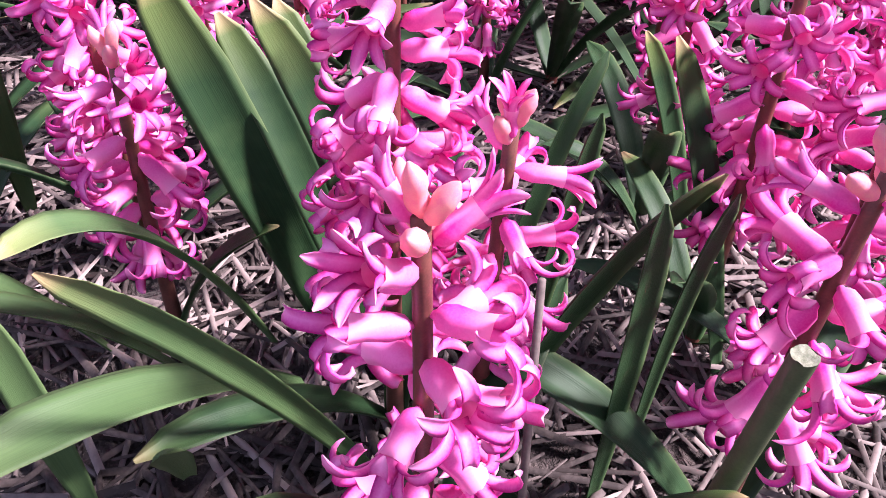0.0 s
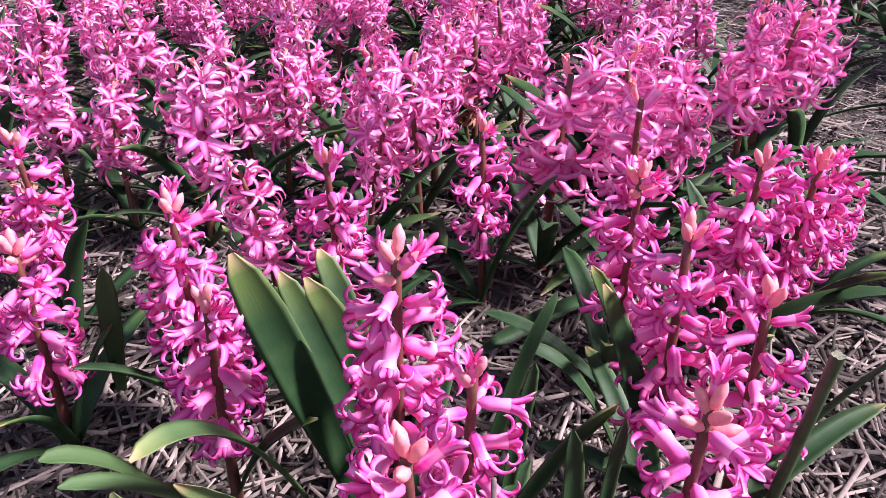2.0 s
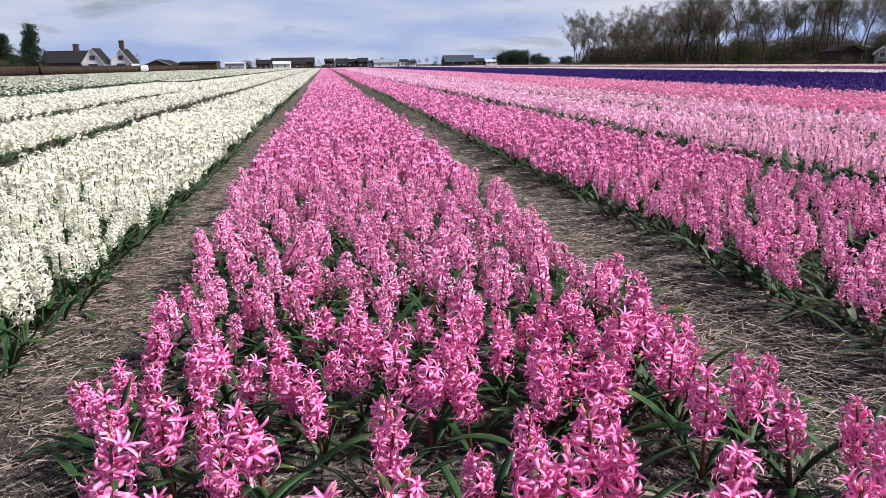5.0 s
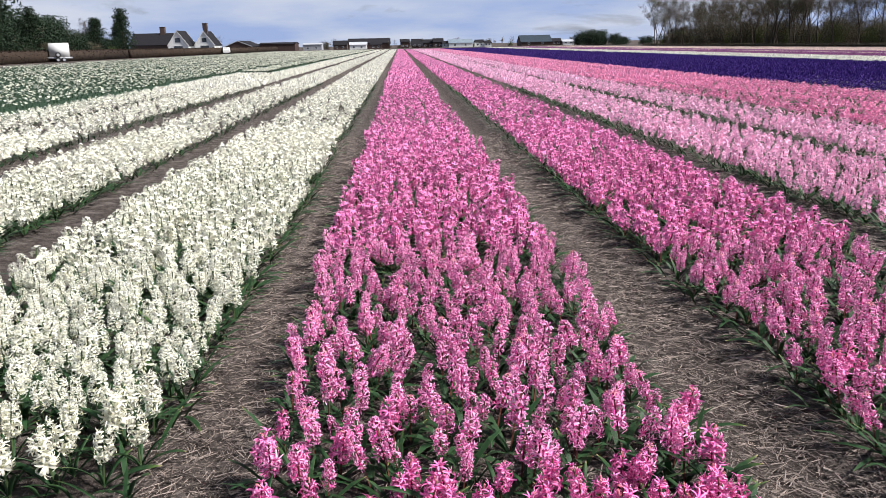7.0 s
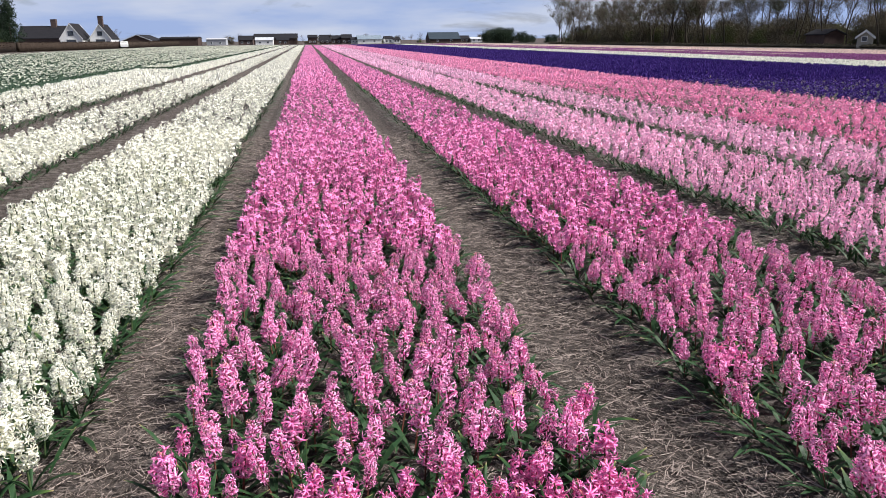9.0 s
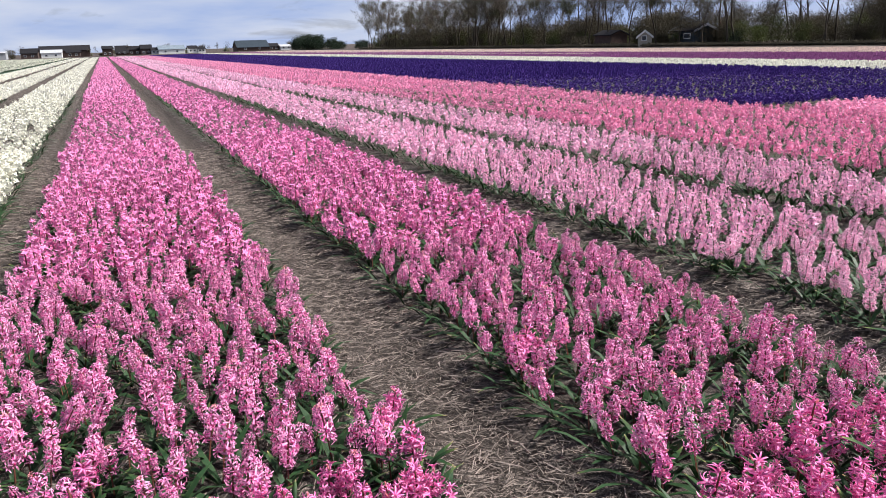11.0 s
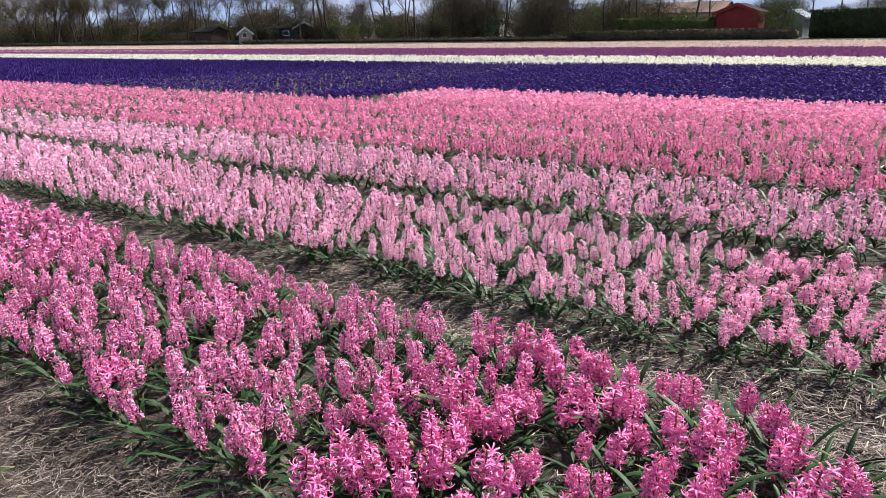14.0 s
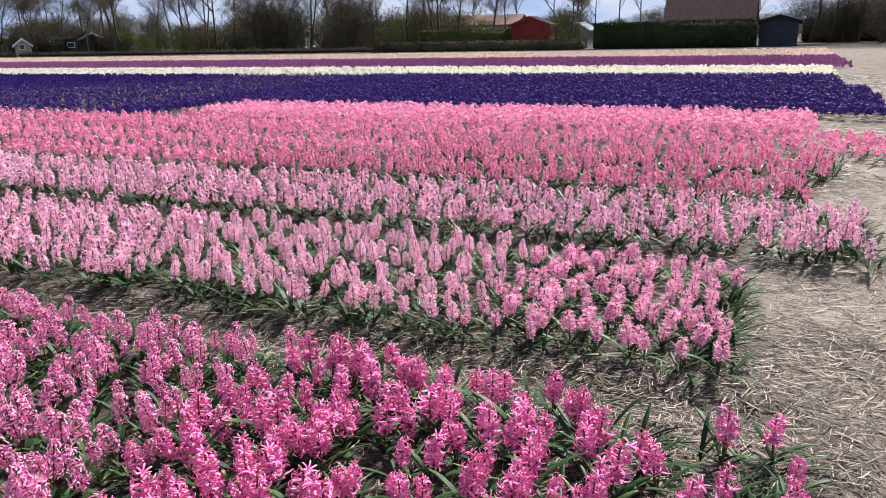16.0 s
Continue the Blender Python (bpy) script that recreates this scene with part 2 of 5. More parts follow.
def soil_material():
    """Dark sandy soil under loose straw, paler and drier on the headland."""
    m, t, b = material("soil", 0.92, 0.1)
    clod = noise_of(t, 22.0, 6.0, 0.65)
    grit = noise_of(t, 260.0, 4.0, 0.7)
    broad = noise_of(t, 0.9, 4.0, 0.6)
    c = mix(t, spread(t, clod, 0.32, 0.68), (0.016, 0.0135, 0.0125), (0.086, 0.071, 0.063))
    c = mix(t, math_node(t, "MULTIPLY", spread(t, grit, 0.52, 0.75), 0.5), c, (0.24, 0.20, 0.17))
    z = t.nodes.new("ShaderNodeSeparateXYZ")
    link(t, place_of(t), z.inputs[0])
    crust = math_node(t, "MULTIPLY", spread(t, z.outputs["Z"], -0.004, 0.010), spread(t, noise_of(t, 7.0, 4.0, 0.6), 0.48, 0.64))
    c = mix(t, math_node(t, "MULTIPLY", crust, 0.6), c, (0.21, 0.185, 0.17))
    # loose straw that is too far off to be told apart
    lie = t.nodes.new("ShaderNodeMapping")
    lie.inputs["Scale"].default_value = (22.0, 120.0, 14.0)
    lie.inputs["Rotation"].default_value = (0, 0, 0.6)
    link(t, place_of(t), lie.inputs["Vector"])
    lie2 = t.nodes.new("ShaderNodeMapping")
    lie2.inputs["Scale"].default_value = (110.0, 24.0, 14.0)
    lie2.inputs["Rotation"].default_value = (0, 0, 0.35)
    link(t, place_of(t), lie2.inputs["Vector"])
    f1 = spread(t, noise_of(t, 1.0, 2.0, 0.5, lie.outputs[0], 1.2), 0.55, 0.66)
    f2 = spread(t, noise_of(t, 1.0, 2.0, 0.5, lie2.outputs[0], 1.2), 0.55, 0.66)
    f = math_node(t, "MULTIPLY", math_node(t, "MAXIMUM", f1, f2), spread(t, broad, 0.25, 0.7))
    c = mix(t, math_node(t, "MULTIPLY", f, 0.4), c, (0.28, 0.225, 0.19))
    s = t.nodes.new("ShaderNodeSeparateXYZ")
    link(t, place_of(t), s.inputs[0])
    # the headland was driven flat and has dried out
    wob = math_node(t, "MULTIPLY_ADD", broad, 3.0)
    wob.node.inputs[2].default_value = -1.5
    dry = spread(t, math_node(t, "ADD", s.outputs["Y"], wob), 0.5, -1.1)
    dry = math_node(t, "MULTIPLY", dry, math_node(t, "MULTIPLY", spread(t, s.outputs["X"], 1.6, 3.4), spread(t, s.outputs["X"], 66.0, 58.0)))
    dry = math_node(t, "MULTIPLY", dry, spread(t, noise_of(t, 1.6, 5.0, 0.65), 0.27, 0.48))
    # halves the pale headland colour towards the east
    east_fade = math_node(t, "MULTIPLY_ADD", spread(t, s.outputs["X"], 8.0, 16.0), -0.5)
    east_fade.node.inputs[2].default_value = 1.0
    dry = math_node(t, "MULTIPLY", dry, east_fade)
    c = mix(t, math_node(t, "MULTIPLY", dry, 0.85), c, (0.35, 0.305, 0.27))
    link(t, c, b.inputs["Base Color"])
    h = math_node(t, "ADD", math_node(t, "MULTIPLY", clod, 0.7), math_node(t, "MULTIPLY", grit, 0.25))
    h = math_node(t, "ADD", h, math_node(t, "MULTIPLY", f, 0.25))
    bump(t, b, h, 0.9, 0.03)
    return m


SOIL = soil_material()
BARK = plain("bark", (0.040, 0.033, 0.026), (0.095, 0.080, 0.062), 3.0, 0.9, 0.1, 0.6, depth=0.03)
TWIG = plain("twig", (0.078, 0.066, 0.053), (0.150, 0.124, 0.096), 1.0, 0.9, 0.1, 0.0)
TWIG_PALE = plain("pale_twig", (0.12, 0.105, 0.075), (0.20, 0.18, 0.125), 1.0, 0.9, 0.1, 0.0)
YOUNG = plain("young_foliage", (0.042, 0.056, 0.016), (0.110, 0.130, 0.036), 1.2, 0.7, 0.2, 0.0, share=0.25)
EVERGREEN = plain("evergreen_foliage", (0.010, 0.022, 0.012), (0.028, 0.045, 0.022), 1.2, 0.7, 0.2, 0.0, share=0.1)
SCRUB = plain("scrub", (0.062, 0.054, 0.040), (0.135, 0.116, 0.076), 1.0, 0.85, 0.1, 0.0, share=0.1)
HEDGE = plain("hedge_foliage", (0.016, 0.026, 0.011), (0.042, 0.060, 0.022), 1.4, 0.75, 0.2, 0.0, share=0.1)
BROWN_HEDGE = plain("brown_hedge_foliage", (0.028, 0.020, 0.016), (0.060, 0.044, 0.033), 1.2, 0.85, 0.1, 0.0, share=0.05)
CREAM = plain("cream_boards", (0.30, 0.27, 0.22), (0.42, 0.38, 0.31), 1.5, 0.6, 0.3, 0.1)
WHITE_PAINT = plain("white_paint", (0.66, 0.66, 0.64), (0.80, 0.80, 0.78), 1.5, 0.5, 0.3, 0.05)
RED_WALL = plain("red_boards", (0.16, 0.022, 0.022), (0.22, 0.034, 0.030), 2.0, 0.7, 0.2, 0.2)
DARK_WALL = plain("dark_boards", (0.045, 0.030, 0.026), (0.080, 0.052, 0.044), 1.5, 0.8, 0.2, 0.2)
BLUE_WALL = plain("blue_grey_boards", (0.020, 0.030, 0.040), (0.038, 0.052, 0.068), 1.5, 0.7, 0.2, 0.2)
BRICK = plain("brickwork", (0.060, 0.044, 0.040), (0.105, 0.075, 0.066), 6.0, 0.85, 0.15, 0.3)
ROOF_DARK = plain("dark_roof_tiles", (0.012, 0.012, 0.015), (0.028, 0.027, 0.030), 2.5, 0.92, 0.08, 0.3)
ROOF_RED = plain("brown_roof_tiles", (0.16, 0.10, 0.085), (0.24, 0.155, 0.13), 2.5, 0.8, 0.2, 0.4)
ROOF_PALE = plain("pale_roof_sheets", (0.34, 0.35, 0.37), (0.50, 0.51, 0.53), 1.2, 0.5, 0.4, 0.1)
GREY_METAL = plain("grey_metal", (0.30, 0.31, 0.33), (0.42, 0.43, 0.45), 1.5, 0.4, 0.5, 0.05)
PANE = plain("window_glass", (0.030, 0.036, 0.045), (0.06, 0.07, 0.085), 2.0, 0.12, 0.6, 0.0)
RUBBER = plain("tyre_rubber", (0.016, 0.016, 0.017), (0.026, 0.026, 0.027), 8.0, 0.8, 0.2, 0.1)
GREENHOUSE = plain("greenhouse_glass", (0.14, 0.18, 0.22), (0.24, 0.29, 0.33), 0.6, 0.2, 0.6, 0.0)
NARC_WHITE = plain("narcissus_petal", (0.62, 0.62, 0.54), (0.72, 0.71, 0.56), 4.0, 0.5, 0.3, 0.0, share=0.3)
NARC_LEAF = plain("narcissus_leaf", (0.010, 0.026, 0.011), (0.026, 0.056, 0.022), 3.0, 0.5, 0.3, 0.0, share=0.15)


# ---- mesh helpers: a shape is (verts, triangles, uvs, material slots of the triangles) ----
def shape(v, t, uv=None, slot=0):
    v = np.asarray(v, float).reshape(-1, 3)
    t = np.asarray(t, int).reshape(-1, 3)
    uv = np.zeros((len(v), 2)) + 0.5 if uv is None else np.asarray(uv, float).reshape(-1, 2)
    return v, t, uv, np.zeros(len(t), int) + slot


def join(shapes):
    n, vs, ts, us, ss = 0, [], [], [], []
    for v, t, u, s in shapes:
        vs.append(v), ts.append(t + n), us.append(u), ss.append(s)
        n += len(v)
    return np.concatenate(vs), np.concatenate(ts), np.concatenate(us), np.concatenate(ss)


def moved(s, m):
    m = np.array(m)
    return s[0] @ m[:3, :3].T + m[:3, 3], s[1], s[2], s[3]


def many(s, spots, yaw, size, tilt_x=None, tilt_y=None):
    """Copies of a small shape at many spots, joined."""
    v, t, u, sl = s
    n, k = len(spots), len(v)
    c, d = np.cos(yaw)[:, None], np.sin(yaw)[:, None]
    size = np.asarray(size).reshape(n, -1)
    sx, sz = size[:, :1], size[:, -1:]
    x, y, z = v[:, 0][None] * sx, v[:, 1][None] * sx, v[:, 2][None] * sz
    w = np.empty((n, k, 3))
    w[:, :, 0], w[:, :, 1], w[:, :, 2] = x * c - y * d, x * d + y * c, z
    if tilt_x is not None:
        w[:, :, 0] += w[:, :, 2] * tilt_x[:, None]
        w[:, :, 1] += w[:, :, 2] * tilt_y[:, None]
    w += np.asarray(spots)[:, None, :]
    tt = (t[None] + (np.arange(n) * k)[:, None, None]).reshape(-1, 3)
    return w.reshape(-1, 3), tt, np.tile(u, (n, 1)), np.tile(sl, n)


def mesh_of(name, s, materials, smooth=True):
    v, t, u, sl = s
    me = bpy.data.meshes.new(name)
    me.vertices.add(len(v))
    me.vertices.foreach_set("co", v.astype(np.float32).ravel())
    me.loops.add(len(t) * 3)
    me.loops.foreach_set("vertex_index", t.astype(np.int32).ravel())
    me.polygons.add(len(t))
    me.polygons.foreach_set("loop_start", np.arange(0, len(t) * 3, 3, dtype=np.int32))
    me.polygons.foreach_set("material_index", sl.astype(np.int32))
    me.polygons.foreach_set("use_smooth", np.full(len(t), smooth))
    lay = me.uv_layers.new(name="UVMap")
    lay.data.foreach_set("uv", u[t.ravel()].astype(np.float32).ravel())
    for m in materials:
        me.materials.append(m)
    me.update(calc_edges=True)
    me.validate()
    return me


def part(name, s, materials, parent=None, label="", smooth=True):
    """Links a shape, or a ready mesh, as one mesh object under a thing or a part."""
    materials = materials if isinstance(materials, (list, tuple)) else [materials]
    me = s if isinstance(s, bpy.types.Mesh) else mesh_of(name, s, materials, smooth)
    ob = new(name, me)
    ob.parent = parent
    return tagged(ob, label)


def grid_tris(rows, cols, wrap=False):
    out = []
    for i in range(rows - 1):
        for j in range(cols if wrap else cols - 1):
            a, b = i * cols + j, i * cols + (j + 1) % cols
            out += [(a, b, b + cols), (a, b + cols, a + cols)]
    return np.array(out)


def unit(a):
    return a / np.maximum(np.linalg.norm(a, axis=-1, keepdims=True), 1e-9)


def tube(path, radii, sides=6, cap=True, slot=0):
    path = np.asarray(path, float)
    radii = np.zeros(len(path)) + radii
    tan = unit(np.gradient(path, axis=0))
    ref = np.array([1.0, 0, 0]) if abs(tan[0][0]) < 0.8 else np.array([0, 1.0, 0])
    a = unit(np.cross(tan, ref))
    b = np.cross(tan, a)
    ang = np.arange(sides) * 2 * np.pi / sides
    ring = np.cos(ang)[None, :, None] * a[:, None] + np.sin(ang)[None, :, None] * b[:, None]
    v = (path[:, None] + ring * radii[:, None, None]).reshape(-1, 3)
    t = grid_tris(len(path), sides, True)
    uv = np.stack(np.meshgrid(np.arange(sides) / sides, np.linspace(0, 1, len(path))), -1).reshape(-1, 2)
    if cap:
        n = len(v)
        v = np.concatenate([v, path[-1:] + tan[-1:] * radii[-1] * 0.3])
        uv = np.concatenate([uv, [[0.5, 1.0]]])
        last = (len(path) - 1) * sides
        t = np.concatenate([t, [(last + j, last + (j + 1) % sides, n) for j in range(sides)]])
    return shape(v, t, uv, slot)


def strap(path, side, width, cup=0.15, thick=0.0, across=4, slot=0):
    """A leaf or petal: a strip along a path, cupped across; with thick it is a closed, fleshy body."""
    path, side, width = np.asarray(path, float), unit(np.asarray(side, float)), np.asarray(width, float)
    tan = unit(np.gradient(path, axis=0))
    up = unit(np.cross(side, tan))
    s = np.linspace(-1, 1, across + 1)
    top = path[:, None] + side[:, None] * (s[None] * width[:, None] / 2)[:, :, None] + up[:, None] * (cup * width[:, None] * (s ** 2)[None])[:, :, None]
    uvj, uvi = np.meshgrid((s + 1) / 2, np.linspace(0, 1, len(path)))
    uv = np.stack([uvj, uvi], -1)
    if not thick:
        return shape(top, grid_tris(len(path), across + 1), uv, slot)
    low = top[:, 1:-1] - up[:, None] * (thick * (1 - s[1:-1] ** 2 * 0.5))[None, :, None] * np.minimum(1, width / width.max() * 1.6)[:, None, None]
    ring = np.concatenate([top, low[:, ::-1]], 1)
    uv = np.concatenate([uv, uv[:, 1:-1][:, ::-1]], 1)
    return shape(ring, grid_tris(len(path), ring.shape[1], True), uv, slot)


def box(x0, y0, z0, x1, y1, z1, slot=0, bevel=0.0):
    bm = bmesh.new()
    bmesh.ops.create_cube(bm, size=1.0)
    for w in bm.verts:
        w.co = Vector(((x0 + x1) / 2 + w.co.x * (x1 - x0), (y0 + y1) / 2 + w.co.y * (y1 - y0), (z0 + z1) / 2 + w.co.z * (z1 - z0)))
    if bevel:
        bmesh.ops.bevel(bm, geom=bm.edges[:], offset=bevel, segments=2, affect="EDGES")
    bmesh.ops.triangulate(bm, faces=bm.faces[:])
    s = shape([w.co[:] for w in bm.verts], [[w.index for w in f.verts] for f in bm.faces], None, slot)
    bm.free()
    return s


# ---- hyacinth: florets ----
def petal(rng, length, width, start, end, r0, z0, phi, seg, thick, across, slot=0, late=0.85):
    """Runs out of the tube's mouth and curls back."""
    f = np.linspace(0, 1, seg + 1)
    a = start + (end - start) * np.clip((f - 0.08) / 0.92, 0, 1) ** late
    step = length / seg
    r = r0 + np.concatenate([[0], np.cumsum(np.sin(a[1:]) * step)])
    z = z0 + np.concatenate([[0], np.cumsum(np.cos(a[1:]) * step)])
    sway = rng.uniform(-0.25, 0.25) * length * f ** 2
    c, s = math.cos(phi), math.sin(phi)
    path = np.stack([r * c - sway * s, r * s + sway * c, z], 1)
    side = np.tile([-s, c, 0.0], (seg + 1, 1))
    w = width * np.interp(f, [0, 0.25, 0.55, 0.8, 0.93, 1], [1.12, 1.04, 1.0, 0.84, 0.52, 0.14])
    return strap(path, -side, w, 0.20, thick, across, slot)


def bell_tube(size, sides):
    """The tube of a floret: narrow foot, swollen body, flared mouth."""
    L = BELL * size
    prof = [(0, 0.0010), (0.08, 0.0016), (0.18, 0.0040), (0.40, 0.0050), (0.72, 0.0044), (1.0, 0.0054)]
    return tube([(0, 0, z * L) for z, _ in prof], [r * size for _, r in prof], sides, False)


def floret(rng, detail, opening=1.0, size=1.0):
    """One hyacinth bell along +z. opening 0: a closed bud, 1: petals curled right back."""
    L = 0.0165 * size * rng.uniform(0.92, 1.1)
    pieces = []
    sides, seg, across, thick = {2: (8, 7, 4, 0.0009), 1: (5, 4, 2, 0.0), 0: (3, 2, 1, 0.0)}[detail]
    prof = [(0, 0.0011), (0.12, 0.0016), (0.22, 0.0036), (0.42, 0.0044), (0.75, 0.0038), (1.0, 0.0046)]
    if detail == 1:
        prof = [(0, 0.0011), (0.25, 0.0038), (0.75, 0.0040), (1.0, 0.0046)]
    if detail == 0:
        prof = [(0, 0.0015), (1.0, 0.0046)]
    close = 1.0 if opening > 0.3 else 0.75
    pieces.append(tube([(0, 0, z * L) for z, _ in prof], [r * size * close for _, r in prof], sides, False))
    base_phi = rng.uniform(0, 6.28)
    for i in range(6):
        phi = base_phi + i * math.pi / 3 + rng.uniform(-0.12, 0.12)
        if opening < 0.3:
            st, en, ln, wd = 0.10, -1.0, 0.0100, 0.0060
        else:
            st = 0.25 + 0.35 * rng.random()
            en = (1.7 + 1.7 * rng.random() * opening) * (0.5 + 0.5 * opening) + (0.25 if i % 2 else 0.0)
            ln, wd = 0.0215 * rng.uniform(0.8, 1.2), 0.0054 * rng.uniform(0.85, 1.15)
        pieces.append(petal(rng, ln * size, wd * size, st, en, 0.0038 * size * close, L * 0.97, phi, seg, thick, across))
    return join(pieces)


def stem_line(height, bend, n=9):
    """Centre line of a flower stem: upright, bowing towards +x."""
    f = np.linspace(0, 1, n)
    return np.stack([bend * f ** 2, np.zeros(n), f * height], 1)


def floret_spots(rng, height, bend, count, from_share=0.46, droop=0.0):
    """Where florets sit: a spiral up the stem, drooping below, upright at the tip."""
    out = []
    for k in range(count):
        f = (k + rng.uniform(-0.3, 0.3)) / (count - 1)
        f = min(max(f, 0), 1)
        h = from_share + (0.985 - from_share) * f
        ang = k * 2.39996 + rng.uniform(-0.5, 0.5)
        e = np.interp(f, [0, 0.25, 0.7, 0.9, 1.0], [-0.50, -0.18, 0.12, 0.62, 1.35]) + rng.uniform(-0.5, 0.5) - droop
        way = Vector((math.cos(e) * math.cos(ang), math.cos(e) * math.sin(ang), math.sin(e)))
        at = Vector((bend * h ** 2 + 0.003 * math.cos(ang), 0.003 * math.sin(ang), h * height))
        size = np.interp(f, [0, 0.1, 0.6, 0.85, 1.0], [0.94, 1.06, 1.04, 0.90, 0.66]) * rng.uniform(0.92, 1.08)
        m = Matrix.Translation(at) @ way.to_track_quat("Z", "Y").to_matrix().to_4x4() @ Matrix.Rotation(rng.uniform(0, 6.28), 4, "Z")
        out.append((f, m, size))
    return out


def leaf_shape(rng, length, width, rise, droop, detail):
    """Strap leaf from the ground along +x: rises steeply, then bends over. rise: first slope in radians."""
    seg, across, thick = {2: (11, 4, 0.0016), 1: (7, 2, 0.0011), 0: (3, 1, 0.0)}[detail]
    f = np.linspace(0, 1, seg + 1)
    a = rise - droop * f ** 1.4
    step = length / seg
    x = 0.006 + np.concatenate([[0], np.cumsum(np.cos(a[1:]) * step)])
    z = -0.004 + np.concatenate([[0], np.cumsum(np.sin(a[1:]) * step)])
    z = np.maximum(z, 0.006 + 0.01 * f)
    y = rng.uniform(-0.16, 0.16) * length * f ** 2
    w = width * np.interp(f, [0, 0.15, 0.5, 0.8, 0.94, 1], [0.5, 0.72, 1.0, 0.88, 0.56, 0.12])
    twist = rng.uniform(-0.5, 0.5) * f
    side = np.stack([np.sin(twist) * 0.3, np.cos(twist), np.sin(twist)], 1)
    return strap(np.stack([x, y, z], 1), -side, w, 0.22, thick * length / 0.2, across)


# floret and leaf meshes that the near plants share
BELL = 0.0215
_r = np.random.default_rng(11)
NEAR_TUBE = mesh_of("floret", bell_tube(1.0, 8), [PETAL["deep"]])
NEAR_BUD = [mesh_of("floret_bud", tube([(0.0006 * math.sin(z * 9 + k), 0.0005 * z * k, z * 0.024) for z in np.linspace(0, 1, 9)], [0.0012, 0.0020, 0.0037, 0.0042, 0.0038, 0.0043, 0.0040, 0.0026, 0.0006], 9), [BUD]) for k in range(3)]
NEAR_PETAL = [mesh_of("petal", petal(_r, 0.0205 * _r.uniform(0.9, 1.1), 0.0058 * _r.uniform(0.9, 1.12), st, en, 0.0040, BELL * 0.96, 0.0, 9, 0.0008, 4, 0, 1.35), [PETAL["deep"]])
              for st, en in ((0.25, 2.5), (0.30, 3.2), (0.20, 2.8), (0.35, 3.8), (0.30, 4.4), (0.20, 2.0))]
HALF_PETAL = [mesh_of("petal", petal(_r, 0.017, 0.0060, 0.12, en, 0.0040, BELL * 0.96, 0.0, 7, 0.0008, 4), [PETAL["deep"]]) for en in (0.7, 1.0, 0.9)]
NEAR_LEAF = [mesh_of("leaf", leaf_shape(_r, 1.0, w, r, d, 2), [LEAF]) for w, r, d in
             ((0.13, 1.25, 0.7), (0.14, 1.0, 0.9), (0.12, 0.8, 0.7), (0.15, 1.35, 0.4), (0.12, 0.6, 0.5))]
MID_LEAF = [mesh_of("leaf", leaf_shape(_r, 1.0, w, r, d, 1), [LEAF]) for w, r, d in
            ((0.095, 1.2, 0.9), (0.105, 0.95, 0.8), (0.09, 0.7, 0.7), (0.11, 1.08, 0.7), (0.085, 0.45, 0.4))]


def hero_plant(rng, x, y, top, bend=0.012, yaw=None, tilt=(0.0, 0.0), count=34, leaves=5, fade=0.0, label="", bulk=1.0):
    """A hyacinth close to the camera, each floret and leaf a part of its own."""
    ob = new("hyacinth")
    yaw = rng.uniform(0, 360) if yaw is None else yaw
    ob.matrix_world = pose(x, y, ground_height(x, y), tilt[0], tilt[1], yaw)
    part("stem", tube(stem_line(top * 0.93, bend, 10), np.linspace(0.0062, 0.0036, 10), 10), STEM, ob, "dark reddish-brown flower stem")
    for k in range(3 + int(fade * 2)):
        ang, e = k * 2.4 + rng.uniform(-0.3, 0.3), 1.25 - 0.17 * k + rng.uniform(-0.1, 0.1)
        way = Vector((math.cos(e) * math.cos(ang), math.cos(e) * math.sin(ang), math.sin(e)))
        m = Matrix.Translation((bend * 0.86, 0, top * (0.925 - 0.012 * k))) @ way.to_track_quat("Z", "Y").to_matrix().to_4x4()
        part("floret_bud", NEAR_BUD[rng.integers(len(NEAR_BUD))], None, ob).matrix_local = m @ Matrix.Scale(rng.uniform(0.95, 1.15), 4)
    for f, m, size in floret_spots(rng, top * 0.93, bend, count, 0.42, 0.34):
        fl = part("floret", NEAR_TUBE, None, ob)
        fl.matrix_local = m @ Matrix.Diagonal((1, 1, rng.uniform(0.92, 1.12), 1)) @ Matrix.Scale(size * 1.12 * bulk, 4)
        kind = HALF_PETAL if f > 0.84 else NEAR_PETAL
        for i in range(6):
            pt = part("petal", kind[rng.integers(len(kind))], None, fl)
            pt.matrix_local = pose(0, 0, 0, 0, 0, i * 60 + rng.uniform(-8, 8)) @ Matrix.Scale(rng.uniform(0.93, 1.07), 4)
    for i in range(leaves):
        lf = part("leaf", NEAR_LEAF[rng.integers(len(NEAR_LEAF))], None, ob)
        lf.matrix_local = pose(0, 0, 0, 0, 0, i * 360 / leaves + rng.uniform(-30, 30)) @ Matrix.Scale(rng.uniform(0.16, 0.24), 4)
    return tagged(ob, label or "hot pink hyacinth in full bloom with curled petals, in straw mulch", "hyacinth", "near pink hyacinths")


def spike_shape(rng, height, bend, count, detail, buds=0.93, from_share=0.50):
    """All florets of one spike in one shape; slot 0 petals, slot 1 buds."""
    out = []
    for f, m, size in floret_spots(rng, height, bend, count, from_share, 0.1):
        bud = f > buds
        s = floret(rng, detail, 0.0 if bud else 0.45 if f > 0.86 else rng.uniform(0.75, 1.0), size * 1.4 * rng.uniform(0.78, 1.2))
        s = moved(s, m)
        out.append((s[0], s[1], s[2], s[3] + (1 if bud else 0)))
    return join(out)


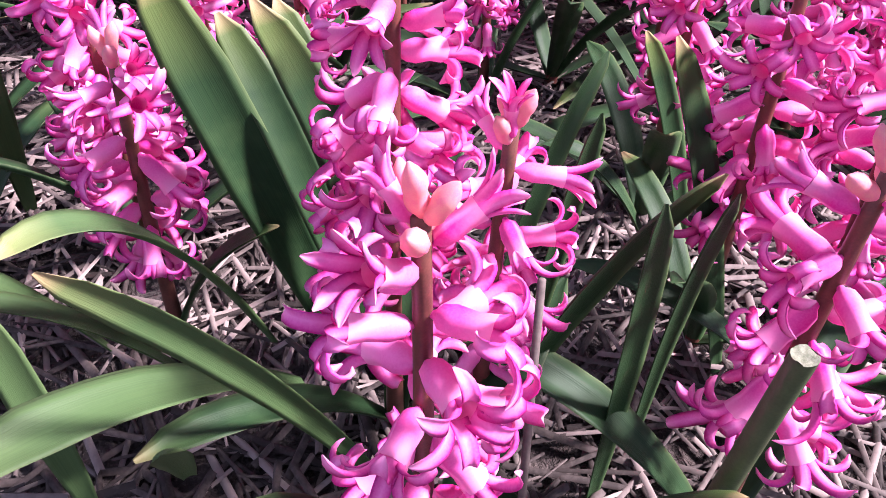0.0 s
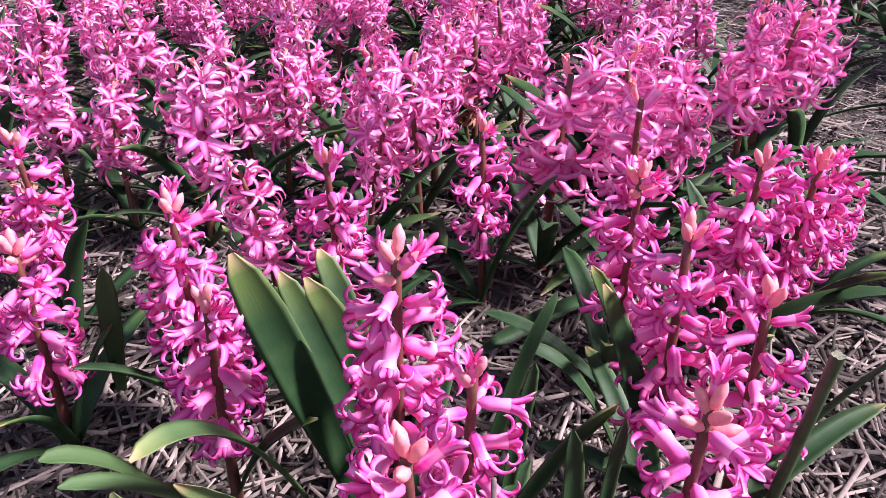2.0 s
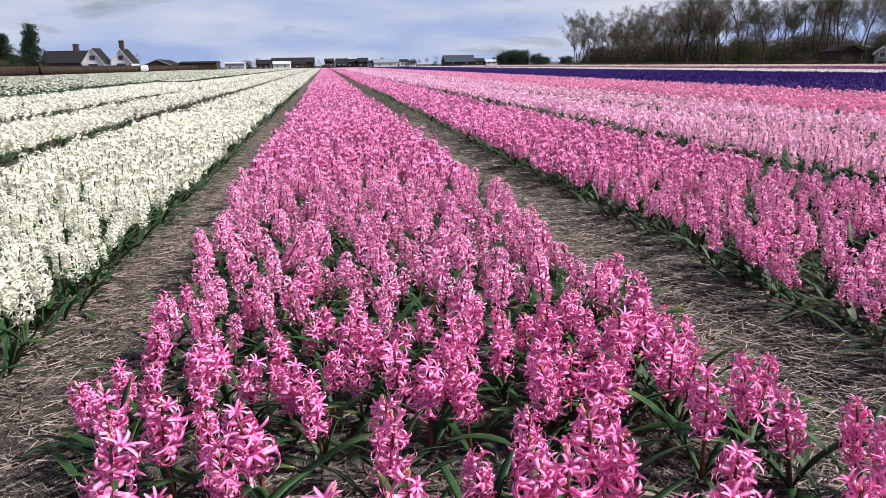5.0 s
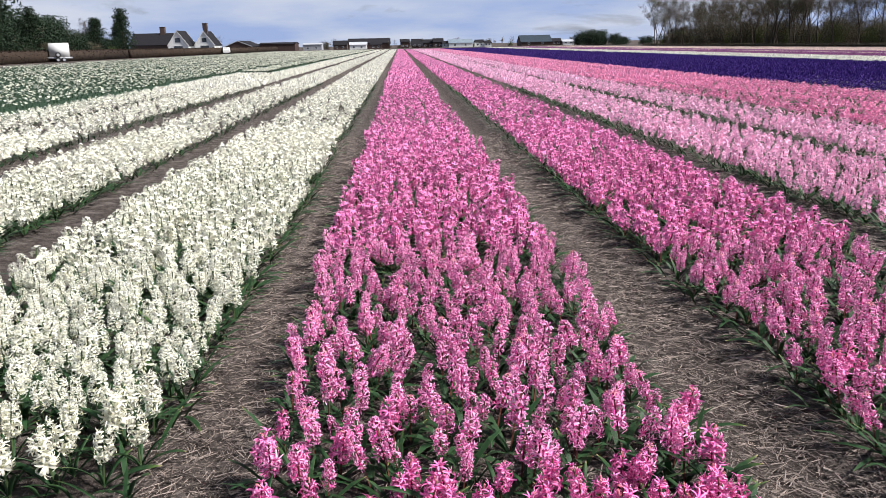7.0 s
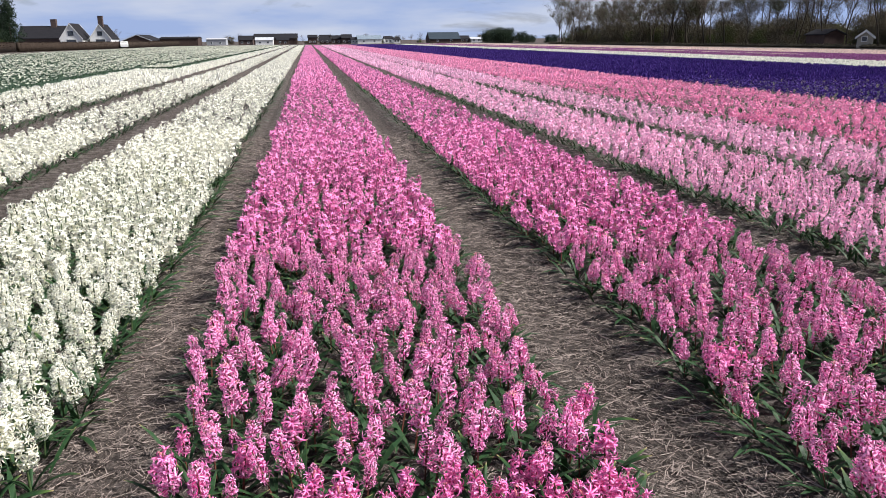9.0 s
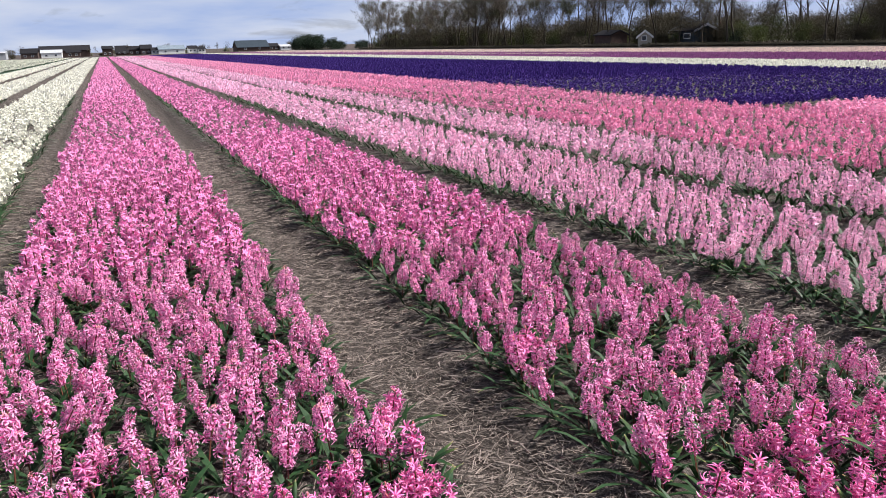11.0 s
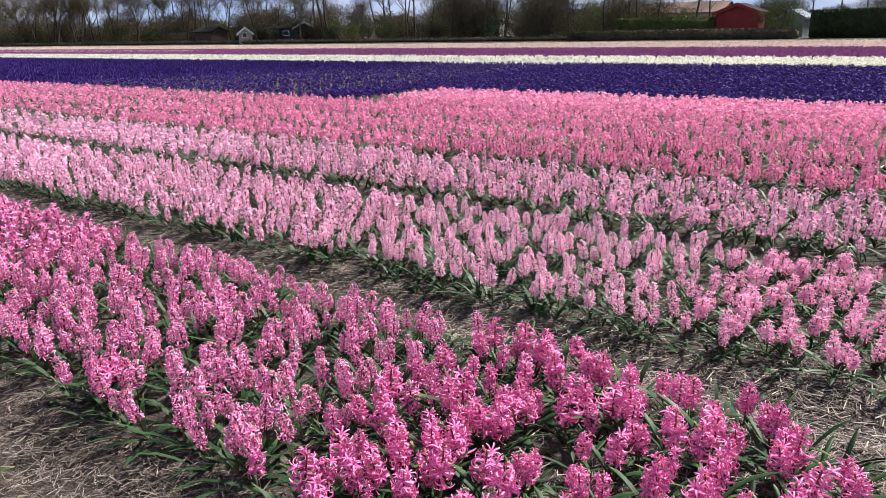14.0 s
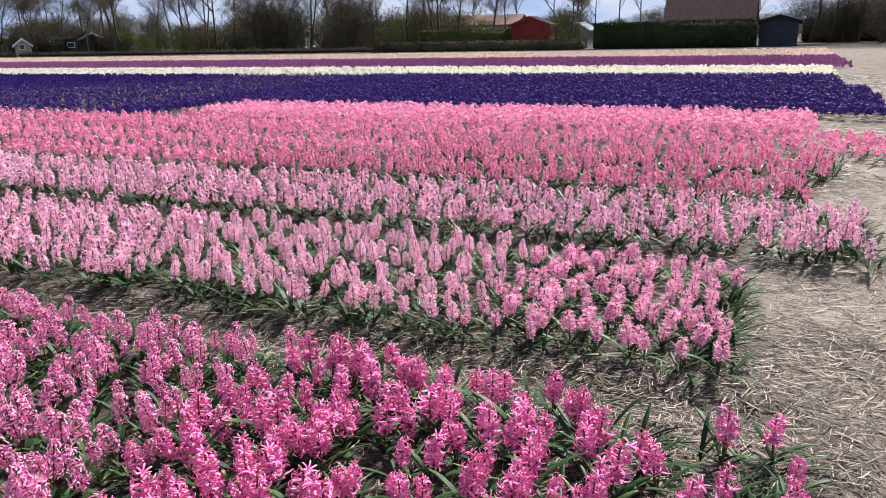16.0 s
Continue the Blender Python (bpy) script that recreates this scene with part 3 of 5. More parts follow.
def plant_kind(rng, colour, label, height=0.25, count=30, leaves=5, spent=False, group=""):
    """One hyacinth to be copied: stem, flower spike and leaves."""
    ob = new({"light": "light_hyacinth", "white": "white_hyacinth"}.get(colour, "hyacinth"))
    bend = rng.uniform(0.0, 0.03)
    part("stem", tube(stem_line(height * 0.97, bend, 7), np.linspace(0.0055, 0.0028, 7), 6), STEM if colour in ("hot", "spent") else GREEN_STEM, ob)
    mats = [SPENT, SPENT] if spent else [PETAL["full" if colour == "hot" else colour], BUD if colour == "hot" else PETAL[colour]]
    part("flower_spike", spike_shape(rng, height * 0.97, bend, count, 1, 0.96 if not spent else 0.7), mats, ob)
    for i in range(leaves):
        lf = part("leaf", MID_LEAF[rng.integers(len(MID_LEAF))], None, ob)
        lf.matrix_local = pose(0, 0, 0, 0, 0, i * 360 / leaves + rng.uniform(-30, 30)) @ Matrix.Scale(rng.uniform(0.17, 0.27), 4)
    return tagged(ob, label, "hyacinth", group)


def star_floret(rng, size):
    """A bell a few metres off: a slim tube and six broad petals bent back at their tips."""
    L = 0.024 * size
    v, t, u = [(0, 0, 0)], [], [(0.0, 0.0)]
    for i in range(3):
        v.append((math.cos(i * 2.094) * 0.0045 * size, math.sin(i * 2.094) * 0.0045 * size, L))
        u.append((0.02, 0.3))
        t.append((0, 1 + i, 1 + (i + 1) % 3))
    spin = rng.uniform(0, 6.28)
    for i in range(6):
        a = spin + i * math.pi / 3 + rng.uniform(-0.22, 0.22)
        c, d = math.cos(a), math.sin(a)
        r1, r2 = rng.uniform(0.012, 0.017) * size, rng.uniform(0.021, 0.034) * size
        w, w2 = rng.uniform(0.0034, 0.0046) * size, 0.0016 * size
        z1, z2 = L + rng.uniform(0.004, 0.010) * size, L + rng.uniform(-0.014, 0.006) * size
        k = len(v)
        v += [(c * 0.003 * size, d * 0.003 * size, L * 0.95), (c * r1 - d * w, d * r1 + c * w, z1), (c * r1 + d * w, d * r1 - c * w, z1),
              (c * r2 - d * w2, d * r2 + c * w2, z2), (c * r2 + d * w2, d * r2 - c * w2, z2)]
        u += [(0.06, 0.3), (0.22, 0.6), (0.78, 0.6), (0.38, 0.95), (0.62, 0.95)]
        t += [(k, k + 2, k + 1), (k + 1, k + 2, k + 4), (k + 1, k + 4, k + 3)]
    return shape(v, t, u)


def far_plant(rng, height, count, leaves, detail, fine=1.0):
    """A whole hyacinth in one shape for the joined part of a bed; slots petals, buds, leaves, stem."""
    bend = rng.uniform(-0.01, 0.03)
    out = []
    for f, m, size in floret_spots(rng, height, bend, count, 0.53 if detail == 0 else 0.44):
        if detail == 0:
            s = moved(star_floret(rng, size * fine * rng.uniform(0.72, 1.08)), m)
            out.append((s[0], s[1], s[2], s[3] + (1 if f > 0.95 and bend < 0.0 else 0)))
            continue
        k = 10
        odd = np.arange(k) % 2 == 1
        a = np.arange(k) * 2 * np.pi / k + rng.uniform(0, 6)
        rad = 0.0260 * fine * size * np.where(odd, 0.42, 1.15) * rng.uniform(0.8, 1.2, k)
        rim = np.stack([np.cos(a) * rad, np.sin(a) * rad, np.where(odd, 0.023, 0.025) * size * rng.uniform(0.75, 1.25, k)], 1)
        uv = np.column_stack([np.where(odd, 0.20, 0.5), np.where(odd, 0.5, 1.0)])
        out.append(moved(shape(rim, [(9, 0, 1), (1, 2, 3), (3, 4, 5), (5, 6, 7), (7, 8, 9), (1, 3, 5), (1, 5, 7), (1, 7, 9)], uv), m))
    out.append(tube(stem_line(height, bend, 3), 0.004, 3, False, 3))
    for i in range(leaves):
        s = leaf_shape(rng, rng.uniform(0.14, 0.25), 0.025, rng.uniform(0.5, 1.3), rng.uniform(0.4, 1.0), 0)
        s = moved(s, pose(0, 0, 0, 0, 0, i * 360 / leaves + rng.uniform(-40, 40)))
        out.append((s[0], s[1], s[2], s[3] + 2))
    return join(out)


def clump_plant(rng, height, count, leaves=2):
    """A hyacinth far off: rough stars up a spike over a leaf tuft; slots petals, buds, leaves, stem."""
    out = []
    for f, m, size in floret_spots(rng, height, rng.uniform(-0.01, 0.03), count, 0.50):
        k = 6
        odd = np.arange(k) % 2 == 1
        a = np.arange(k) * 2 * np.pi / k
        rad = 0.031 * size * np.where(odd, 0.46, 1.15) * rng.uniform(0.8, 1.2, k)
        rim = np.stack([np.cos(a) * rad, np.sin(a) * rad, np.where(odd, 0.022, 0.024) * size], 1)
        out.append(moved(shape(rim, [(0, 1, 5), (1, 2, 3), (3, 4, 5), (1, 3, 5)], np.column_stack([np.where(odd, 0.2, 0.5), np.where(odd, 0.5, 1.0)])), m))
    for i in range(leaves):
        b = rng.uniform(0, 6.28)
        c, s = math.cos(b), math.sin(b)
        l = rng.uniform(0.06, 0.13)
        out.append(shape([(-s * 0.013, c * 0.013, 0), (s * 0.013, -c * 0.013, 0), (c * l, s * l, rng.uniform(0.04, 0.11))], [(0, 1, 2)], [(0, 0), (1, 0), (0.5, 0.7)], 2))
    return join(out)


def spire_plant(rng, height):
    """A hyacinth at the far end of a bed: crossed, blunt, ragged spires; slots petals, buds, leaves, stem."""
    out = []
    for k in range(2):
        a = k * 1.571 + rng.uniform(-0.4, 0.4)
        c, s, w = math.cos(a), math.sin(a), rng.uniform(0.045, 0.06)
        h = height * rng.uniform(0.92, 1.05)
        w2, lo = w * rng.uniform(0.6, 0.8), h * rng.uniform(0.30, 0.42)
        out.append(shape([(-c * w, -s * w, lo), (c * w, s * w, lo), (-c * w2, -s * w2, h * 0.86), (c * w2, s * w2, h)],
                         [(0, 1, 3), (0, 3, 2)], [(0.25, 0.5), (0.75, 0.5), (0.28, 0.8), (0.72, 0.8)]))
    return join(out)


# ---- layout of the field: name, west edge, east edge, near end, far end, colour, height ----
FAR = 250.0
BEDS = [
    ("p0", -0.64, 1.08, 0.14, FAR, "hot", 0.245),
    ("p1", 1.76, 3.36, -0.55, FAR, "hot", 0.235),
    ("p2", 3.98, 5.60, -0.06, FAR, "light", 0.235),
    ("p3", 6.12, 7.62, -0.95, FAR, "light", 0.225),
    ("p4", 8.02, 9.05, -0.60, FAR, "coral", 0.225),
    ("p7", 9.36, 10.52, -0.90, FAR, "coral", 0.225),
    ("p5", 10.80, 12.65, -1.60, FAR, "coral", 0.225),
    ("p6", 12.90, 15.40, -0.85, 11.4, "rose", 0.235),
]
BEDS += [
    ("b1", 15.62, 17.15, -2.1, FAR, "blue", 0.225),
    ("b0", 12.95, 15.45, 12.4, FAR, "blue", 0.225),
    ("b2", 17.35, 19.50, -2.2, FAR, "blue", 0.225),
    ("b3", 19.75, 21.90, -2.2, FAR, "blue", 0.225),
    ("b4", 22.15, 26.90, -1.75, FAR, "blue", 0.225),
    ("v1", 27.2, 28.9, -1.9, FAR, "white", 0.225),
    ("v2", 29.1, 30.8, -1.9, FAR, "white", 0.225),
    ("v3", 31.0, 32.9, -1.9, FAR, "white", 0.225),
    ("u1", 33.2, 36.2, -2.8, FAR, "purple", 0.225),
    ("u2", 36.5, 38.3, -2.8, FAR, "purple", 0.225),
    ("s1", 38.5, 39.5, 56.0, FAR, "pale", 0.225),
    ("s0", 38.5, 39.5, -2.8, 55.8, "purple", 0.225),
    ("u3", 39.8, 43.5, -2.8, FAR, "purple", 0.225),
    ("q1", 44.4, 49.0, -2.8, FAR, "pale", 0.225),
    ("q2", 49.3, 55.0, -2.8, FAR, "pale", 0.225),
    ("w0", -2.78, -1.10, 2.5, FAR, "white", 0.235),
    ("w1", -4.98, -3.50, 3.2, FAR, "white", 0.235),
    ("w2", -7.55, -5.85, 4.0, FAR, "white", 0.235),
    ("w3", -9.75, -7.95, 5.0, 47.0, "white", 0.23),
]


def ground_height(x, y):
    """Beds stand a few centimetres above the trodden paths."""
    h = 0.0
    for name, x0, x1, y0, y1, *_ in BEDS:
        if x0 - 0.35 < x < x1 + 0.35 and y > y0 - 0.5 and y < y1:
            a = min((x - x0 + 0.28) / 0.2, (x1 + 0.28 - x) / 0.2, (y - y0 + 0.45) / 0.3, 1.0)
            a = max(a, 0.0)
            h = max(h, 0.035 * a * a * (3 - 2 * a))
    return h


def rough_ground(x, y):
    p = Vector((x * 2.2, y * 2.2, 0))
    return 0.014 * noise.noise(p) + 0.010 * noise.noise(p * 3.1) + 0.006 * noise.noise(p * 9.0)


def line_steps(lo, hi, fine_lo, fine_hi, fine, grow):
    """Coordinates that are close where the camera is near and spread out to the distance."""
    out = list(np.arange(fine_lo, fine_hi, fine))
    s, x = fine, fine_hi
    while x < hi:
        out.append(x)
        s = min(s * grow, 200)
        x += s
    s, x = fine, fine_lo - fine
    while x > lo:
        out.append(x)
        s = min(s * grow, 200)
        x -= s
    return sorted(out + [lo, hi])


gx = line_steps(-1500, 1500, -1.3, 4.2, 0.055, 1.12)
gy = line_steps(-1500, 2500, -0.6, 4.2, 0.055, 1.10)
gv = []
for yy in gy:
    for xx in gx:
        near = max(0.0, 1.0 - max(abs(xx) - 30, abs(yy) - 50, 0) / 10)
        gv.append((xx, yy, (ground_height(xx, yy) + rough_ground(xx, yy) - 0.012) * near))
ground = new("ground", mesh_of("ground", shape(gv, grid_tris(len(gy), len(gx))), [SOIL]))
tagged(ground, "dark sandy field soil scattered with loose straw", "ground", "", "structure")


# ---- near plants of the first bed ----
rng = np.random.default_rng(5)
TAKEN = []


def hero(x, y, top, **more):
    TAKEN.append((x, y))
    return hero_plant(rng, x, y, top - ground_height(x, y), **more)


hero(0.061, 0.205, 0.352, yaw=200, bend=0.004, count=19, leaves=2, fade=1.2, bulk=1.12, label="hot pink hyacinth with salmon buds above its brown stem")
hero(0.077, 0.345, 0.395, yaw=40, bend=0.006, count=29, leaves=2, bulk=1.14, fade=1.0)
hero(0.118, 0.292, 0.325, yaw=300, bend=0.006, count=19, leaves=1)
hero(-0.090, 0.575, 0.335, yaw=120, bend=0.006, count=24, leaves=3, bulk=1.2)
hero(-0.070, 0.470, 0.290, yaw=10, bend=0.006, count=20, leaves=1, bulk=1.1)
hero(0.248, 0.207, 0.338, yaw=0, bend=0.004, count=17, leaves=3, bulk=1.18, fade=1.6, label="hot pink hyacinth with a brown stem and loosely set florets")
hero(0.325, 0.360, 0.365, yaw=80, bend=0.010, count=22, leaves=3, bulk=1.15)
hero(0.368, 0.300, 0.335, yaw=150, bend=0.008, count=20, leaves=3, bulk=1.1)
hero(0.361, 0.519, 0.345, yaw=250, bend=0.006, count=22, leaves=4, fade=1.8, bulk=1.1, label="hot pink hyacinth with salmon buds at the tip, in straw mulch")
hero(0.518, 0.545, 0.325, yaw=20, bend=0.008, count=24, bulk=1.2)
hero(0.600, 0.560, 0.310, yaw=320, bend=0.010, count=22, bulk=1.1)
hero(0.683, 0.600, 0.290, yaw=200, bend=0.016, count=20)
hero(0.069, 0.660, 0.332, yaw=230, bend=0.010, count=21, leaves=4, bulk=1.12)
hero(-0.240, 0.580, 0.305, yaw=70, bend=0.008, count=20, fade=1.5, bulk=1.1)
hero(-0.270, 0.805, 0.326, yaw=170, bend=0.010, count=22, bulk=1.1)
hero(0.270, 0.740, 0.312, yaw=110, bend=0.010, count=19, leaves=5)


def hero_leaf(base, tip, width, lift, twist=0.0, sag=0.0):
    """A single large leaf from its foot to its tip; lift: how far the middle stands above the straight line."""
    b, e = np.array(base, float), np.array(tip, float)
    f = np.linspace(0, 1, 15)[:, None]
    flat = e - b
    flat[2] = 0
    out = flat / max(np.linalg.norm(flat), 1e-6)
    path = b + (e - b) * f + np.array([0, 0, lift]) * (4 * f * (1 - f)) - out * sag * (4 * f * (1 - f))
    side = np.cross(out, [0, 0, 1.0])
    if e[2] - b[2] > 1.3 * np.linalg.norm(flat):       # upright leaves show their broad side to the headland
        side = np.array([0.97, 0.22, 0.0])
    ang = twist * f
    side = side * np.cos(ang) + np.array([0, 0, 1.0]) * np.sin(ang)
    w = width * np.interp(f[:, 0], [0, 0.15, 0.5, 0.8, 0.93, 1], [0.45, 0.7, 1.0, 0.93, 0.66, 0.14])
    return path, side, w


def tuft(label, leaves, kind=LEAF):
    """The leaves of one bulb that are large enough to be known one by one."""
    ob = new("hyacinth_leaves")
    for base, tip, width, lift, twist, sag in leaves:
        path, side, w = hero_leaf(base, tip, width, lift, twist, sag)
        part("leaf", strap(path, side, w, 0.16, 0.0016, 6), kind, ob)
    return tagged(ob, label, "leaves", "near leaf tufts")


tuft("tall dark green strap leaves beside a pink hyacinth", [
    ((0.055, 0.430, 0.03), (-0.036, 0.460, 0.326), 0.042, 0.006, 0.2, 0.0),
    ((0.080, 0.395, 0.02), (0.000, 0.480, 0.290), 0.028, 0.030, 0.3, 0.0),
    ((0.090, 0.390, 0.02), (0.020, 0.415, 0.322), 0.030, 0.030, 0.1, 0.01),
    ((0.095, 0.450, 0.02), (0.040, 0.545, 0.270), 0.030, 0.030, 0.0, 0.0)])
tuft("arching pale-tipped strap leaves over dry straw", [
    ((0.050, 0.300, 0.05), (-0.076, 0.254, 0.290), 0.020, 0.020, 0.35, 0.0),
    ((0.000, 0.440, 0.04), (-0.121, 0.337, 0.235), 0.023, 0.060, 0.3, 0.0),
    ((0.020, 0.380, 0.05), (-0.150, 0.250, 0.180), 0.036, 0.030, 0.3, 0.0),
    ((-0.125, 0.325, 0.04), (-0.140, 0.340, 0.205), 0.022, 0.006, 0.2, 0.0),
    ((-0.165, 0.300, 0.04), (-0.180, 0.330, 0.200), 0.024, 0.006, 0.2, 0.0),
    ((-0.120, 0.460, 0.04), (-0.215, 0.425, 0.170), 0.024, 0.030, 0.2, 0.0),
    ((-0.200, 0.660, 0.04), (-0.160, 0.560, 0.270), 0.022, 0.010, 0.1, 0.0),
    ((-0.060, 0.310, 0.07), (-0.050, 0.230, 0.200), 0.018, 0.010, 0.1, 0.0),
    ((0.050, 0.235, 0.03), (0.000, 0.130, 0.200), 0.018, 0.020, 0.2, 0.0),
    ((-0.06, 0.430, 0.02), (-0.190, 0.380, 0.180), 0.022, 0.030, 0.2, 0.0)], PALE_LEAF)
tuft("broad green strap leaves bending outwards from a hyacinth", [
    ((0.125, 0.300, 0.05), (0.216, 0.256, 0.286), 0.024, 0.035, -0.3, 0.0),
    ((0.190, 0.255, 0.02), (0.176, 0.240, 0.287), 0.020, 0.010, 0.0, 0.01),
    ((0.230, 0.280, 0.04), (0.218, 0.246, 0.281), 0.016, 0.010, 0.2, 0.01),
    ((0.160, 0.330, 0.06), (0.168, 0.294, 0.302), 0.018, 0.020, 0.4, 0.0),
    ((0.140, 0.360, 0.06), (0.238, 0.421, 0.268), 0.019, 0.030, -0.3, 0.0),
    ((0.120, 0.215, 0.03), (0.175, 0.140, 0.215), 0.018, 0.030, 0.2, 0.0)])
tuft("dark green yellow-tipped leaves at a hyacinth's foot", [
    ((0.330, 0.330, 0.03), (0.272, 0.400, 0.284), 0.024, 0.020, 0.2, 0.0),
    ((0.380, 0.470, 0.03), (0.300, 0.480, 0.250), 0.022, 0.020, 0.1, 0.0),
    ((0.330, 0.420, 0.03), (0.225, 0.470, 0.170), 0.020, 0.040, 0.2, 0.0),
    ((0.410, 0.340, 0.03), (0.520, 0.300, 0.240), 0.022, 0.030, 0.3, 0.0)])


def cut_stub(x, y, top, lean):
    """A flower stem whose spike was cut off."""
    ob = new("cut_flower_stem")
    z0 = ground_height(x, y) - 0.01
    path = [(x - lean * (1 - f), y + 0.02 * (1 - f), z0 + (top - z0) * f) for f in np.linspace(0, 1, 8)]
    part("stem", tube(path, np.linspace(0.0056, 0.0050, 8), 12, False), GREEN_STEM, ob)
    e = np.array(path[-1])
    r = np.random.default_rng(3)
    ang = np.arange(14) * 2 * np.pi / 14
    ring = np.stack([np.cos(ang) * 0.0051, np.sin(ang) * 0.0051, r.uniform(-0.0006, 0.0014, 14)], 1) + e
    inner = np.stack([np.cos(ang) * 0.0030, np.sin(ang) * 0.0030, r.uniform(-0.0016, 0.0004, 14)], 1) + e
    v = np.concatenate([ring, inner, [e + (0, 0, -0.0012)]])
    t = np.concatenate([grid_tris(2, 14, True), [(14 + j, 14 + (j + 1) % 14, 28) for j in range(14)]])
    part("cut_end", shape(v, t), CUT, ob, "pale ragged cut end")
    return tagged(ob, "thick green flower stem cut off below its spike", "cut stem", "cut stems")


cut_stub(0.181, 0.150, 0.286, 0.0)
cut_stub(0.385, 0.250, 0.300, 0.01)
stalk = new("dry_stalk")
part("stalk_shaft", tube([(0.118, 0.205, 0.02), (0.120, 0.222, 0.13), (0.123, 0.241, 0.254)], [0.0026, 0.0024, 0.002], 7), STRAW, stalk)
tagged(stalk, "pale dry straw stalk standing among the leaves", "straw")

# ---- kinds of plants that are copied ----
HOT = [plant_kind(np.random.default_rng(20 + i), "hot", "hot pink hyacinth in bloom with strap leaves, planted in its bed", 0.25, n, group="pink hyacinths of the bed")
       for i, n in enumerate((18, 20, 16, 21, 19, 15))]
FADED = plant_kind(np.random.default_rng(31), "hot", "withered brown hyacinth spike among pink ones", 0.22, 20, 4, True, "withered hyacinths")
LIGHT = [plant_kind(np.random.default_rng(40 + i), "light", "light pink hyacinth in bloom with green leaves, at the bed's end", 0.25, n, group="light pink hyacinths")
         for i, n in enumerate((15, 17))]
WHITE = [plant_kind(np.random.default_rng(50 + i), "white", "creamy white hyacinth in bloom at the bed's near end", 0.25, n, group="white hyacinths")
         for i, n in enumerate((17, 19))]
FIRST_USE = set()


def plant(kinds, x, y, top, r, wide=1.0):
    """Puts a hyacinth at a place, its tip at that height."""
    kind = kinds[r.integers(len(kinds))]
    g = ground_height(x, y)
    s = (top - g) / 0.25
    w = s * wide * r.uniform(0.92, 1.18)
    m = pose(x, y, g, r.uniform(-9, 9), r.uniform(-9, 9), r.uniform(0, 360)) @ Matrix.Diagonal((w, w, s, 1))
    if kind.name not in FIRST_USE:
        FIRST_USE.add(kind.name)
        kind.matrix_world = m
        return kind
    return copy_thing(kind, m)


# hyacinths of the first bed, known one by one
ROW_A = [(-0.10, 1.00, 0.32), (-0.22, 1.08, 0.27), (0.0, 0.77, 0.285), (0.134, 0.893, 0.295), (0.20, 1.06, 0.31), (0.24, 1.0, 0.31), (0.032, 1.144, 0.30), (0.384, 0.805, 0.312),
         (0.48, 0.73, 0.31), (0.68, 0.975, 0.28), (0.80, 0.955, 0.315), (0.99, 1.04, 0.33), (0.985, 1.58, 0.285), (1.01, 1.43, 0.255), (0.29, 1.10, 0.295)]
ROW_B = [(0.57, 0.89), (0.64, 0.88), (0.53, 1.02), (0.60, 1.08), (0.26, 1.36), (-0.12, 1.15), (0.115, 1.22), (0.40, 1.22), (-0.25, 1.41), (0.085, 1.60),
         (0.87, 1.03), (1.14, 1.22), (1.13, 1.38), (0.74, 1.24), (0.52, 1.30), (-0.02, 1.15), (0.31, 1.23), (-0.19, 1.55), (-0.065, 1.73), (0.14, 1.90),
         (0.38, 1.38), (0.53, 1.38), (-0.50, 1.42), (-0.34, 1.20), (0.39, 1.50), (-0.42, 1.66), (-0.54, 1.69), (-0.33, 1.66)]
ROW_C = [(0.31, 1.74), (0.48, 1.70), (0.63, 1.71), (0.55, 1.74), (1.10, 1.73), (0.72, 1.75), (0.21, 1.77), (0.50, 1.82), (-0.57, 1.82), (0.27, 1.84), (0.89, 1.90), (0.83, 2.03),
         (-0.66, 1.93), (0.04, 1.96), (-0.04, 2.03), (0.60, 2.05), (-0.17, 2.12), (-0.47, 2.5), (-0.57, 2.24), (-0.42, 2.26), (0.41, 2.31), (0.25, 2.36),
         (1.04, 2.40), (0.95, 2.55), (-0.61, 2.58), (-0.33, 2.60), (0.97, 2.64), (-0.12, 2.78), (1.08, 2.79), (-0.57, 2.80), (0.63, 2.08)]
TIP_Y, TIP_Z = [0.3, 0.5, 0.8, 1.1, 1.6, 2.2, 3.0], [0.335, 0.33, 0.30, 0.285, 0.265, 0.25, 0.24]
for spot in ROW_A + ROW_B + ROW_C:
    x, y = spot[:2]
    top = spot[2] if len(spot) > 2 else float(np.interp(y, TIP_Y, TIP_Z)) * rng.uniform(0.95, 1.04)
    TAKEN.append((x, y))
    plant(HOT, x, y, top, rng)
for x, y in ((0.395, 1.245), (-0.265, 1.20), (-0.36, 0.93)):
    TAKEN.append((x, y))
    plant([FADED], x, y, 0.25, rng)


def spots(x0, x1, y0, y1, step, r, gap=0.05, sparse=0.0):
    """A loose planting grid."""
    nx, ny = max(2, round((x1 - x0) / step)), max(1, round((y1 - y0) / step))
    xs = x0 + (np.arange(nx) + 0.5) * (x1 - x0) / nx
    ys = y0 + (np.arange(ny) + 0.5) * (y1 - y0) / ny
    g = np.stack(np.meshgrid(xs, ys), -1).reshape(-1, 2)
    g = g + r.uniform(-0.48, 0.48, g.shape) * step
    pull = r.random(len(g)) < 0.3                   # some bulbs stand close together
    g[1:][pull[1:]] += (g[:-1] - g[1:])[pull[1:]] * 0.4 * (np.hypot(*(g[:-1] - g[1:]).T) < 2 * step)[pull[1:], None]
    g = g[r.random(len(g)) > gap]
    if sparse:
        g = g[r.random(len(g)) > sparse]
    return g


